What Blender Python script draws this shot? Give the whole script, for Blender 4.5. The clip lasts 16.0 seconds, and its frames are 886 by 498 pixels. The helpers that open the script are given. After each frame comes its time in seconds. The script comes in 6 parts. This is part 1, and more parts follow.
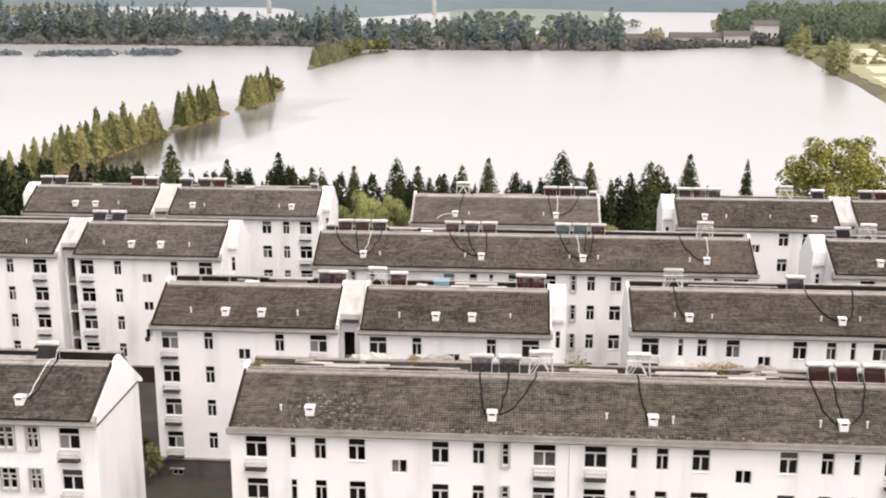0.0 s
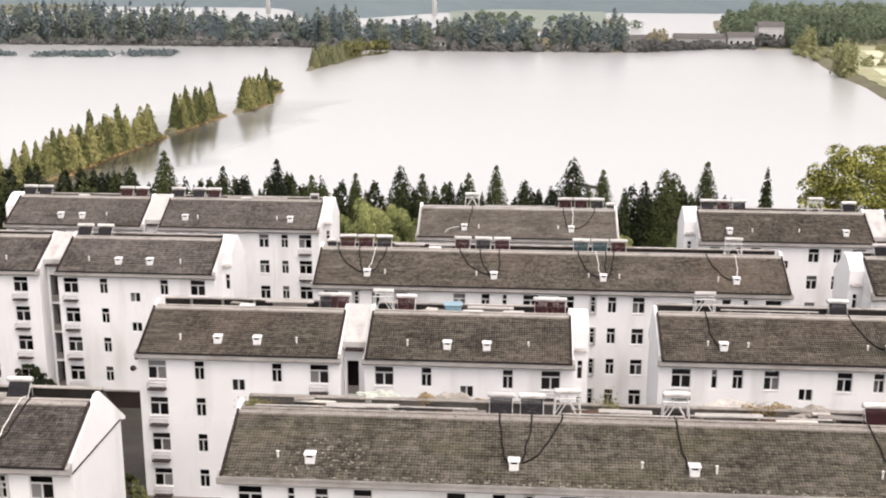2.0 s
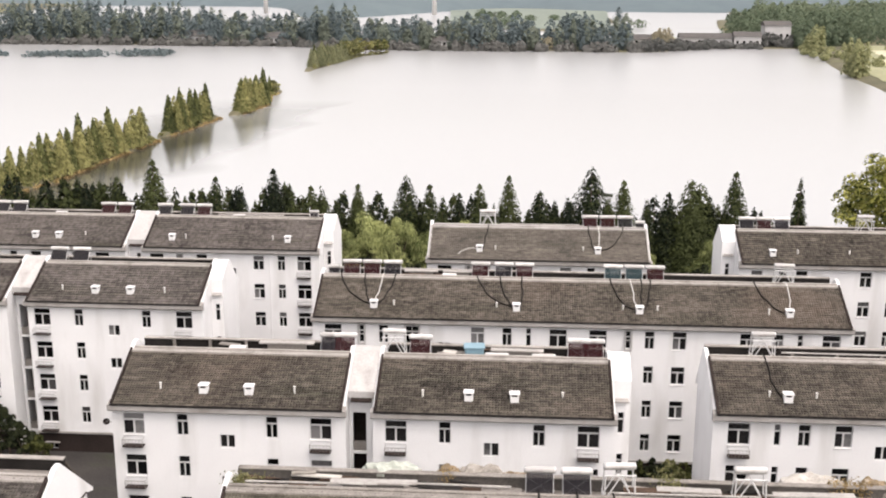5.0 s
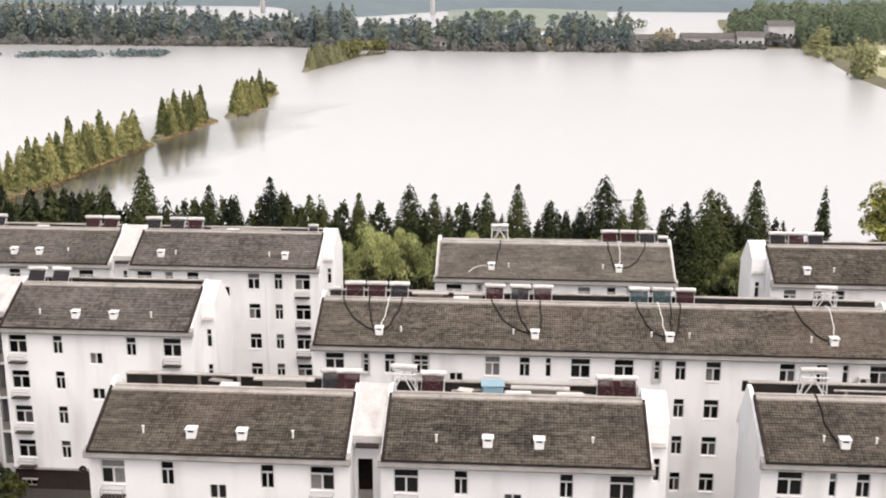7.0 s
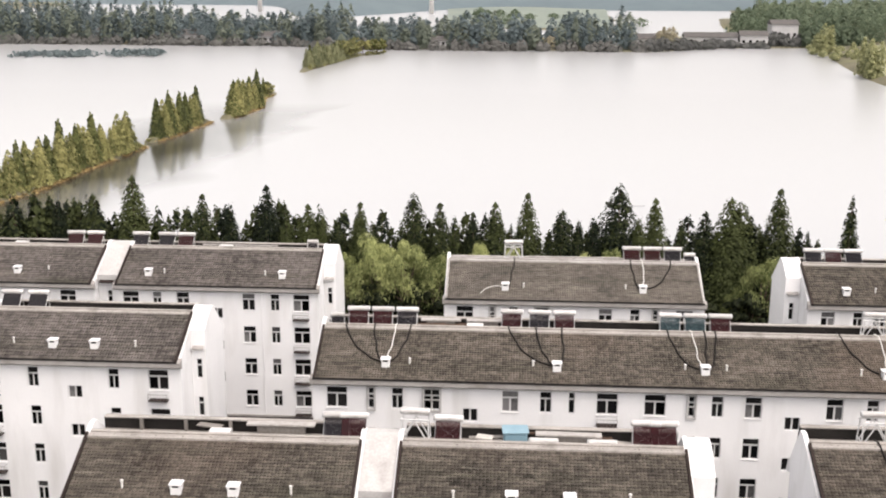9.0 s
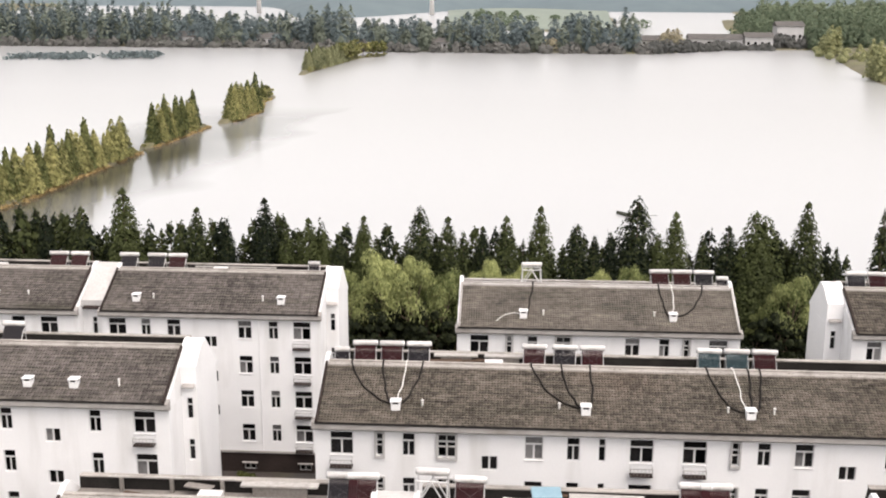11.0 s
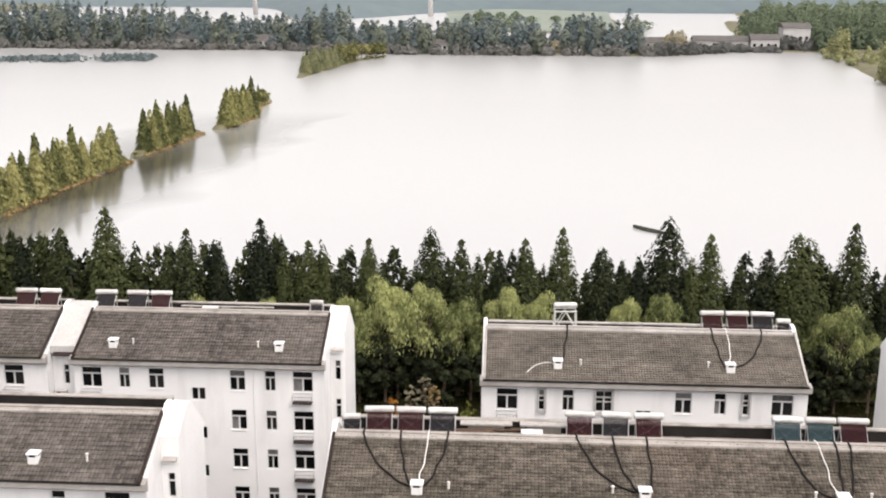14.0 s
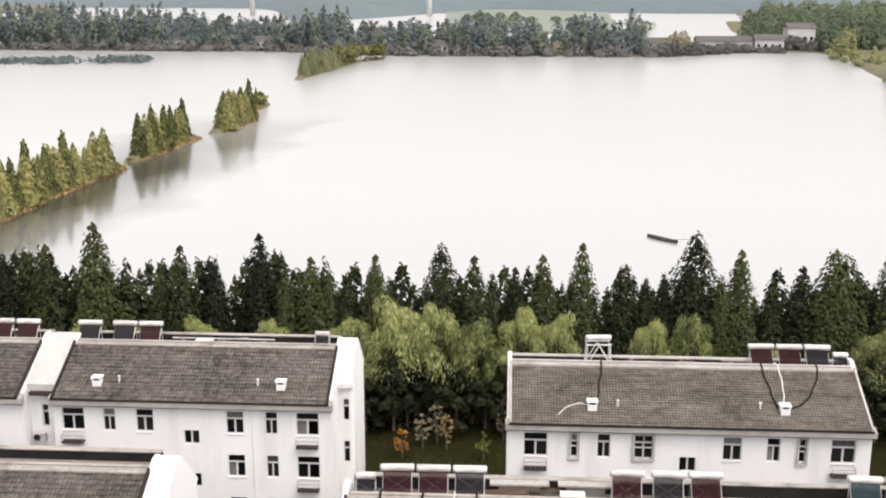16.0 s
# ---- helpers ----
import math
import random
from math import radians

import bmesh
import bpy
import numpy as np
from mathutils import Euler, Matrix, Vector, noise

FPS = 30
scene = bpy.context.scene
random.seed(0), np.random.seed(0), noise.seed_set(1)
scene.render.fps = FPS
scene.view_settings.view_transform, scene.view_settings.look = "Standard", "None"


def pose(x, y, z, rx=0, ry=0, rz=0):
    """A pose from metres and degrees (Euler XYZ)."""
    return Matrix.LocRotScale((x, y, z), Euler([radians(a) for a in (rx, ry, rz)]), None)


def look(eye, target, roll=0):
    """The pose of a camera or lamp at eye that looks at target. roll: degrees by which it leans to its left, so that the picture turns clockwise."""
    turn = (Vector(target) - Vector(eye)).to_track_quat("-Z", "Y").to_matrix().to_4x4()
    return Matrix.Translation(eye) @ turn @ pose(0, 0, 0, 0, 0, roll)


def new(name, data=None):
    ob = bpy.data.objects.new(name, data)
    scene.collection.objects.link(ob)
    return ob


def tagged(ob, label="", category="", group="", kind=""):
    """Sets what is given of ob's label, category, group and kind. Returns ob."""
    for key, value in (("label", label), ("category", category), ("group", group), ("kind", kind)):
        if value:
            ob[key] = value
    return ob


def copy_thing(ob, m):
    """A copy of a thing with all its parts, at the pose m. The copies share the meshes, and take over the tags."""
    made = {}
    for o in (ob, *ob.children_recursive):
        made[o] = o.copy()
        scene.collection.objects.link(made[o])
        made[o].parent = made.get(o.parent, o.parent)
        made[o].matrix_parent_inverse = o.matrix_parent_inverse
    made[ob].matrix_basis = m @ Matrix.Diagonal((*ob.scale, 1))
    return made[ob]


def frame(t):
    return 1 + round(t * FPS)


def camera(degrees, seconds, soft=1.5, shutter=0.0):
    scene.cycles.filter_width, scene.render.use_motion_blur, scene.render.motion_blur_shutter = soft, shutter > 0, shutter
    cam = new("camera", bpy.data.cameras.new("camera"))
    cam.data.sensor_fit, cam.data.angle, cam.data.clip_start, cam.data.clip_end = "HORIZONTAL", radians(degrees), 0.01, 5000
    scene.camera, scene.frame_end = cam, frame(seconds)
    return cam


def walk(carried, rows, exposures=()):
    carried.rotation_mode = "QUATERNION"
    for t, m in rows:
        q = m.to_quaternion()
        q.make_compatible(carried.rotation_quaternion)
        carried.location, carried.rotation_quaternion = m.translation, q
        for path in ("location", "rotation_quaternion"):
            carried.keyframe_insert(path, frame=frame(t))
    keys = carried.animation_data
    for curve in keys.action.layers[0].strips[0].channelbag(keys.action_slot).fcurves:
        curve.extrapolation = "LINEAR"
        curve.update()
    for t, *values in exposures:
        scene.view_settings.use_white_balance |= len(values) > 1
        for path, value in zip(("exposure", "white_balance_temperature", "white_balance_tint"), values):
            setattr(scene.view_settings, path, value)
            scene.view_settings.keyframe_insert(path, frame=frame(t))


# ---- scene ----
cam = camera(42.9, 16.0, soft=2.0)
PATH = [
    (0, (7.995, -8.281, 41.805), (7.86, -6.349, 41.307), 0.1),
    (0.5, (7.613, -6.501, 41.714), (7.48, -4.568, 41.217), 0.1),
    (1, (7.27, -4.65, 41.628), (7.136, -2.717, 41.13), 0.1),
    (1.5, (6.911, -2.904, 41.592), (6.778, -0.972, 41.095), 0.1),
    (2, (6.541, -1.034, 41.481), (6.408, 0.898, 40.984), 0.2),
    (2.5, (6.186, 0.75, 41.385), (6.053, 2.683, 40.888), 0.2),
    (3, (5.803, 2.552, 41.314), (5.671, 4.485, 40.816), 0.2),
    (3.5, (5.45, 4.323, 41.193), (5.319, 6.256, 40.697), 0.2),
    (4, (5.104, 6.119, 41.13), (4.973, 8.052, 40.633), 0.2),
    (6.5, (3.297, 15.22, 40.73), (3.171, 17.153, 40.231), 0.2),
    (7, (2.906, 17.079, 40.673), (2.781, 19.011, 40.174), 0.2),
    (7.5, (2.599, 18.899, 40.603), (2.474, 20.831, 40.103), 0.2),
    (8, (2.212, 20.723, 40.507), (2.089, 22.655, 40.007), 0.2),
    (8.5, (1.851, 22.488, 40.514), (1.729, 24.421, 40.013), 0.2),
    (9, (1.471, 24.304, 40.428), (1.35, 26.236, 39.927), 0.2),
    (11.5, (-0.337, 33.272, 40.272), (-0.456, 35.205, 39.773), 0.2),
    (12, (-0.71, 35.091, 40.254), (-0.828, 37.024, 39.754), 0.2),
    (12.5, (-1.068, 36.89, 40.217), (-1.185, 38.823, 39.718), 0.2),
    (13, (-1.467, 38.662, 40.159), (-1.583, 40.595, 39.659), 0.2),
    (13.5, (-1.86, 40.5, 40.094), (-1.975, 42.433, 39.595), 0.2),
    (14, (-2.27, 42.34, 40.027), (-2.384, 44.274, 39.529), 0.2),
    (14.5, (-2.648, 44.202, 39.961), (-2.76, 46.135, 39.463), 0.2),
    (15, (-3.095, 46.032, 39.908), (-3.207, 47.966, 39.41), 0.2),
    (15.5, (-3.519, 47.865, 39.865), (-3.63, 49.799, 39.367), 0.1),
    (16, (-4.023, 49.765, 39.723), (-4.133, 51.699, 39.226), 0.1),
]
walk(cam, [(t, look(eye, aim, lean)) for t, eye, aim, lean in PATH],
     exposures=((0.0, 1.14, 7030, 16), (8.0, 1.15, 7000, 15), (16.0, 1.17, 6990, 14)))

# ---- world, sun, exposure ----
world = bpy.data.worlds.new("sky")
scene.world = world
world.use_nodes = True
wn, wl = world.node_tree.nodes, world.node_tree.links
sky = wn.new("ShaderNodeTexSky")
sky.sky_type = "NISHITA"
sky.sun_disc = False
SUN_EL, SUN_AZ = math.radians(60), math.radians(140)
sky.sun_elevation, sky.sun_rotation = SUN_EL, SUN_AZ
sky.dust_density, sky.air_density, sky.ozone_density = 4.0, 1.2, 1.0
soft_sky = wn.new("ShaderNodeHueSaturation")
soft_sky.inputs["Saturation"].default_value = 0.22
wl.new(sky.outputs["Color"], soft_sky.inputs["Color"])
wl.new(soft_sky.outputs["Color"], wn["Background"].inputs["Color"])
wn["Background"].inputs["Strength"].default_value = 0.15
sun_data = bpy.data.lights.new("sun", "SUN")
sun_data.energy, sun_data.angle, sun_data.color = 0.4, radians(80), (1.0, 0.96, 0.9)
sun = new("sun", sun_data)
towards = Vector((math.sin(SUN_AZ) * math.cos(SUN_EL), math.cos(SUN_AZ) * math.cos(SUN_EL), math.sin(SUN_EL)))
sun.matrix_world = look(towards * 100, (0, 0, 0))


# ---- materials ----
def surface(name, low, high, rough=0.8, scale=3.0, fine=30.0, bump=0.1, metal=0.0, vary=0.0, island=0.0, stains=(), coat=0.0, joined=False):
    """A rough, mottled surface: two colours mixed by a coarse and a fine noise, with relief, and stains of a third colour."""
    m = bpy.data.materials.new(name)
    m.use_nodes = True
    n, l = m.node_tree.nodes, m.node_tree.links
    b = n["Principled BSDF"]
    b.inputs["Roughness"].default_value, b.inputs["Metallic"].default_value = rough, metal
    b.inputs["Coat Weight"].default_value = coat
    where, spot = (n.new("ShaderNodeNewGeometry"), "Position") if joined else (n.new("ShaderNodeTexCoord"), "Object")
    big, small = n.new("ShaderNodeTexNoise"), n.new("ShaderNodeTexNoise")
    big.inputs["Scale"].default_value, small.inputs["Scale"].default_value = scale, fine
    big.inputs["Detail"].default_value, small.inputs["Detail"].default_value = 5.0, 3.0
    for t in (big, small):
        l.new(where.outputs[spot], t.inputs["Vector"])
    both = n.new("ShaderNodeMath")
    both.operation = "MULTIPLY_ADD"
    both.inputs[1].default_value = 0.45
    half = n.new("ShaderNodeMath")
    half.operation = "MULTIPLY"
    half.inputs[1].default_value = 0.55
    l.new(big.outputs["Fac"], half.inputs[0])
    l.new(small.outputs["Fac"], both.inputs[0])
    l.new(half.outputs[0], both.inputs[2])
    value = both.outputs[0]
    for amount, node, socket in ((vary, "ShaderNodeObjectInfo", "Random"), (island, "ShaderNodeNewGeometry", "Random Per Island")):
        if amount:
            r, add = n.new(node), n.new("ShaderNodeMath")
            shift = n.new("ShaderNodeMath")
            shift.operation = "MULTIPLY_ADD"
            shift.inputs[1].default_value, shift.inputs[2].default_value = amount, -amount / 2
            l.new(r.outputs[socket], shift.inputs[0])
            l.new(shift.outputs[0], add.inputs[0])
            l.new(value, add.inputs[1])
            value = add.outputs[0]
    ramp = n.new("ShaderNodeValToRGB")
    ramp.color_ramp.elements[0].position, ramp.color_ramp.elements[1].position = 0.28, 0.72
    ramp.color_ramp.elements[0].color, ramp.color_ramp.elements[1].color = (*low, 1), (*high, 1)
    l.new(value, ramp.inputs["Fac"])
    colour = ramp.outputs["Color"]
    for tint, amount, size, stretch in stains:
        mp, st, rp, mix = n.new("ShaderNodeMapping"), n.new("ShaderNodeTexNoise"), n.new("ShaderNodeValToRGB"), n.new("ShaderNodeMix")
        mp.inputs["Scale"].default_value = stretch
        st.inputs["Scale"].default_value, st.inputs["Detail"].default_value = size, 6.0
        rp.color_ramp.elements[0].position, rp.color_ramp.elements[1].position = 0.52, 0.75
        rp.color_ramp.elements[1].color = (amount, amount, amount, 1)
        mix.data_type = "RGBA"
        mix.inputs["B"].default_value = (*tint, 1)
        l.new(where.outputs[spot], mp.inputs["Vector"])
        l.new(mp.outputs["Vector"], st.inputs["Vector"])
        l.new(st.outputs["Fac"], rp.inputs["Fac"])
        l.new(rp.outputs["Color"], mix.inputs["Factor"])
        l.new(colour, mix.inputs["A"])
        colour = mix.outputs["Result"]
    l.new(colour, b.inputs["Base Color"])
    if bump:
        bp = n.new("ShaderNodeBump")
        bp.inputs["Strength"].default_value, bp.inputs["Distance"].default_value = bump, 0.03
        l.new(both.outputs[0], bp.inputs["Height"])
        l.new(bp.outputs["Normal"], b.inputs["Normal"])
    return m


def leafage(name, low, high, through_leaf=0.25, each=0.5, trees=0.25):
    """Leaves: colour varies from leaf to leaf and from tree to tree, and some light comes through."""
    m = surface(name, low, high, rough=0.65, scale=0.35, fine=2.5, bump=0.0, vary=trees, island=each)
    n, l = m.node_tree.nodes, m.node_tree.links
    b, out = n["Principled BSDF"], n["Material Output"]
    b.inputs["Specular IOR Level"].default_value = 0.12
    tr, mix = n.new("ShaderNodeBsdfTranslucent"), n.new("ShaderNodeMixShader")
    l.new(b.inputs["Base Color"].links[0].from_socket, tr.inputs["Color"])
    mix.inputs["Fac"].default_value = through_leaf
    l.new(b.outputs["BSDF"], mix.inputs[1])
    l.new(tr.outputs["BSDF"], mix.inputs[2])
    l.new(mix.outputs["Shader"], out.inputs["Surface"])
    return m


def water(name, tint, calm, ripple, size, ior=1.33, sky_glare=None):
    """Rippled water with a faint silt pattern; the last tint, for open water, paints in the sky's glare."""
    m = bpy.data.materials.new(name)
    m.use_nodes = True
    n, l = m.node_tree.nodes, m.node_tree.links
    b = n["Principled BSDF"]
    b.inputs["Roughness"].default_value, b.inputs["IOR"].default_value = calm, ior
    where, mp, wave, silt = n.new("ShaderNodeTexCoord"), n.new("ShaderNodeMapping"), n.new("ShaderNodeTexNoise"), n.new("ShaderNodeTexNoise")
    mp.inputs["Scale"].default_value = (1.0, 0.5, 1.0)
    wave.inputs["Scale"].default_value, wave.inputs["Detail"].default_value = size, 4.0
    silt.inputs["Scale"].default_value, silt.inputs["Detail"].default_value = 0.02, 4.0
    bp = n.new("ShaderNodeBump")
    bp.inputs["Strength"].default_value, bp.inputs["Distance"].default_value = ripple, 0.05
    ramp = n.new("ShaderNodeValToRGB")
    ramp.color_ramp.elements[0].color = (*(c * 0.9 for c in tint), 1)
    ramp.color_ramp.elements[1].color = (*tint, 1)
    l.new(where.outputs["Object"], mp.inputs["Vector"])
    l.new(mp.outputs["Vector"], wave.inputs["Vector"])
    l.new(where.outputs["Object"], silt.inputs["Vector"])
    l.new(wave.outputs["Fac"], bp.inputs["Height"])
    l.new(bp.outputs["Normal"], b.inputs["Normal"])
    l.new(silt.outputs["Fac"], ramp.inputs["Fac"])
    l.new(ramp.outputs["Color"], b.inputs["Base Color"])
    if sky_glare:
        # tint darkened where the strip's trees mirror, pale elsewhere to imitate sky glare
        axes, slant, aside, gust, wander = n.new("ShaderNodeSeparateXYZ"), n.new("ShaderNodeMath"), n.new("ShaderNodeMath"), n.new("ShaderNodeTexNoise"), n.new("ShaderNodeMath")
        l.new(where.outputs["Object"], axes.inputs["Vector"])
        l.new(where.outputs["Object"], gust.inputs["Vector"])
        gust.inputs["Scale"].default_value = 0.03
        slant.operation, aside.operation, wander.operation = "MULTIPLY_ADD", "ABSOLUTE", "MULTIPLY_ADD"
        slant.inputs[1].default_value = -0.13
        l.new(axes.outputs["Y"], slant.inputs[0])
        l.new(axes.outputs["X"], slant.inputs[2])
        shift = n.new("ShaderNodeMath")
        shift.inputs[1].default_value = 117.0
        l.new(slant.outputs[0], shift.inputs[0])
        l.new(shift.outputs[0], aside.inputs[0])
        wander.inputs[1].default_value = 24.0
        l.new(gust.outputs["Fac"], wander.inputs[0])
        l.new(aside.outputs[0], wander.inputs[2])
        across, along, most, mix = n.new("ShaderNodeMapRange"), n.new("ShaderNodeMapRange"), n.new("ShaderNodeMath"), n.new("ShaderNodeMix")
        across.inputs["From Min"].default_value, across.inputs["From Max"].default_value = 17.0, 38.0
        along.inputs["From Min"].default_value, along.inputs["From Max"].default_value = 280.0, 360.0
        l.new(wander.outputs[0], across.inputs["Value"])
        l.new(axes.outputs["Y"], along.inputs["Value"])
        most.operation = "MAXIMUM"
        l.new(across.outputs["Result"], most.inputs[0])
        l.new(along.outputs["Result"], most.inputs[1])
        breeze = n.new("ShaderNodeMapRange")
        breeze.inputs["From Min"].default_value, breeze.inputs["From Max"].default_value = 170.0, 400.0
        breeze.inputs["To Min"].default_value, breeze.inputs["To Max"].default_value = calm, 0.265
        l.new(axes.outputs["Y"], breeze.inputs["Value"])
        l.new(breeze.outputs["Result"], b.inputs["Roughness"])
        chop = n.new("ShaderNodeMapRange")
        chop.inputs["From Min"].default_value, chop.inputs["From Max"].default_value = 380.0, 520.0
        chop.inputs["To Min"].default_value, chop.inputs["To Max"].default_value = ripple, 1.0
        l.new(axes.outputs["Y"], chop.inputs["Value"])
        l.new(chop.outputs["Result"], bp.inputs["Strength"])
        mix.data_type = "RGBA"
        mix.inputs["B"].default_value = (*sky_glare, 1)
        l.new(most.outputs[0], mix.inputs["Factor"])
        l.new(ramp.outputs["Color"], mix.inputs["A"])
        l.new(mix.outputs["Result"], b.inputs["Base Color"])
    return m


def window_glass(name):
    m = surface(name, (0.001, 0.0011, 0.0013), (0.016, 0.015, 0.015), rough=0.06, scale=0.6, fine=2.0, bump=0.0, vary=0.9)
    m.node_tree.nodes["Principled BSDF"].inputs["Transmission Weight"].default_value = 0.2
    m.node_tree.nodes["Principled BSDF"].inputs["Specular IOR Level"].default_value = 0.1
    return m


WHITE = surface("white_render", (0.64, 0.642, 0.65), (0.785, 0.785, 0.79), rough=0.85, scale=0.25, fine=14, bump=0.06,
                stains=(((0.45, 0.44, 0.42), 0.6, 0.5, (1.0, 1.0, 0.18)),))
# greyer than the walls, with darker streaks; for stair roofs between segments
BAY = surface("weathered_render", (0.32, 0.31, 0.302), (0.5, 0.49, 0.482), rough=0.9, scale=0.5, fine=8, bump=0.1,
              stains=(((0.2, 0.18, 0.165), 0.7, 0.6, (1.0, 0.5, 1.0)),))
CORNICE = surface("cornice_concrete", (0.22, 0.207, 0.195), (0.42, 0.4, 0.385), rough=0.85, scale=0.8, fine=12, bump=0.15,
                  stains=(((0.2, 0.18, 0.16), 0.7, 0.7, (1.0, 1.0, 1.0)),))
ROW_MARKS = (((0.04, 0.039, 0.028), 0.7, 0.5, (0.16, 1.9, 0.0)), ((0.018, 0.016, 0.014), 0.9, 1.0, (0.5, 5.2, 0.0)), ((0.27, 0.245, 0.205), 0.3, 1.0, (0.9, 4.6, 0.3)))
TILE = surface("clay_tile", (0.021, 0.0185, 0.0155), (0.115, 0.0995, 0.083), rough=0.9, scale=0.35, fine=2.6, bump=0.2, vary=0.07, island=0.22,
               stains=ROW_MARKS + (((0.11, 0.08, 0.064), 0.35, 0.16, (0.6, 1.0, 0.0)),), joined=True)
TILE_MOSSY = surface("mossy_clay_tile", (0.024, 0.022, 0.016), (0.119, 0.106, 0.088), rough=0.9, scale=0.35, fine=2.6, bump=0.2, vary=0.07, island=0.22,
                     stains=ROW_MARKS + (((0.09, 0.086, 0.042), 0.4, 0.4, (0.45, 0.9, 0.0)), ((0.2, 0.185, 0.15), 0.4, 1.3, (0.8, 1.0, 0.3))), joined=True)
TILE_GREY = surface("grey_clay_tile", (0.022, 0.02, 0.018), (0.112, 0.101, 0.093), rough=0.9, scale=0.35, fine=2.6, bump=0.2, vary=0.07, island=0.22, stains=ROW_MARKS, joined=True)
TILE_WARM = surface("warm_clay_tile", (0.029, 0.025, 0.02), (0.139, 0.12, 0.101), rough=0.9, scale=0.35, fine=2.6, bump=0.2, vary=0.07, island=0.22,
                    stains=ROW_MARKS + (((0.13, 0.09, 0.07), 0.5, 0.16, (0.6, 1.0, 0.0)),), joined=True)
TILE_DUSTY = surface("dusty_clay_tile", (0.03, 0.026, 0.024), (0.134, 0.119, 0.11), rough=0.9, scale=0.35, fine=2.6, bump=0.2, vary=0.07, island=0.2, stains=ROW_MARKS, joined=True)
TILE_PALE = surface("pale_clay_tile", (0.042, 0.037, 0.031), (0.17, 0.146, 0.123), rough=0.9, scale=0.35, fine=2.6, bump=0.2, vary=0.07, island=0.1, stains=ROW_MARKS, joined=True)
RIDGE = surface("ridge_cement", (0.2, 0.185, 0.17), (0.37, 0.345, 0.32), rough=0.9, scale=0.7, fine=9, bump=0.2,
                stains=(((0.06, 0.05, 0.04), 0.6, 0.9, (1.0, 1.0, 1.0)),))
OLD_RIDGE = surface("old_ridge_cement", (0.12, 0.108, 0.095), (0.33, 0.305, 0.28), rough=0.95, scale=0.9, fine=9, bump=0.3,
                    stains=(((0.05, 0.042, 0.034), 0.75, 0.9, (1.0, 1.0, 1.0)),))
CAGE = surface("cage_steel", (0.3, 0.295, 0.29), (0.5, 0.49, 0.48), rough=0.6, scale=2, fine=25, bump=0.05)
RACK = surface("rack_steel", (0.16, 0.155, 0.15), (0.32, 0.31, 0.3), rough=0.5, scale=2, fine=25, bump=0.05, metal=0.4)
# one near-black for rear parapets, gutters, vent slots, boards and fan grilles
NEAR_BLACK = surface("black_membrane", (0.008, 0.007, 0.007), (0.03, 0.027, 0.025), rough=0.9, scale=0.9, fine=10, bump=0.2)
TERRACE = surface("terrace_cement", (0.11, 0.1, 0.09), (0.26, 0.24, 0.22), rough=0.9, scale=0.6, fine=8, bump=0.2)
GREY_WALL = surface("grey_cement_wall", (0.03, 0.027, 0.024), (0.14, 0.127, 0.115), rough=0.95, scale=0.8, fine=7, bump=0.2, stains=(((0.03, 0.026, 0.022), 0.8, 0.5, (0.6, 1.0, 1.0)),))
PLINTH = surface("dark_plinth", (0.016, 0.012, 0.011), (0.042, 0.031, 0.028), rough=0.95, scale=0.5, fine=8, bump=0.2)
FRAME = surface("window_frame_paint", (0.42, 0.42, 0.42), (0.62, 0.62, 0.62), rough=0.45, scale=1, fine=20, bump=0.02)
GLASS = window_glass("window_glass")
CURTAIN = surface("drawn_curtain", (0.05, 0.049, 0.05), (0.17, 0.167, 0.167), rough=0.2, scale=0.9, fine=3.0, bump=0.0, vary=0.7)
TANK = surface("enamelled_tank", (0.36, 0.35, 0.345), (0.62, 0.61, 0.6), rough=0.4, scale=1.2, fine=7, bump=0.03, vary=0.35,
               stains=(((0.16, 0.13, 0.11), 0.8, 1.6, (0.6, 1.0, 1.0)),))
TUBE_RED = surface("red_tubes", (0.009, 0.0015, 0.002), (0.038, 0.0055, 0.008), rough=0.45, scale=2, fine=20, bump=0.05)
TUBE_DARK = surface("dark_tubes", (0.005, 0.005, 0.007), (0.02, 0.017, 0.021), rough=0.45, scale=2, fine=20, bump=0.05)
TUBE_TEAL = surface("teal_tubes", (0.011, 0.023, 0.028), (0.032, 0.058, 0.065), rough=0.35, scale=2, fine=20, bump=0.05)
STEEL = surface("galvanised_steel", (0.4, 0.4, 0.4), (0.62, 0.62, 0.62), rough=0.5, scale=2, fine=25, bump=0.05, metal=0.6)
HOSE = surface("black_hose", (0.006, 0.006, 0.006), (0.02, 0.017, 0.016), rough=0.9, scale=4, fine=20, bump=0.1)
PALE_PIPE = surface("white_plastic_pipe", (0.55, 0.54, 0.52), (0.75, 0.74, 0.72), rough=0.5, scale=3, fine=20, bump=0.03)
BLUE_BOX = surface("blue_plastic", (0.14, 0.25, 0.31), (0.22, 0.34, 0.4), rough=0.4, scale=1.5, fine=12, bump=0.05)
TARP = surface("grey_green_tarp", (0.26, 0.29, 0.25), (0.5, 0.52, 0.47), rough=0.7, scale=1.2, fine=7, bump=0.3, stains=(((0.12, 0.1, 0.07), 0.6, 1.2, (1.0, 1.0, 1.0)),))
DEBRIS = surface("brown_debris", (0.08, 0.06, 0.04), (0.36, 0.27, 0.17), rough=0.95, scale=2.0, fine=9, bump=0.6, stains=(((0.5, 0.47, 0.42), 0.8, 2.5, (1.0, 1.0, 1.0)),))
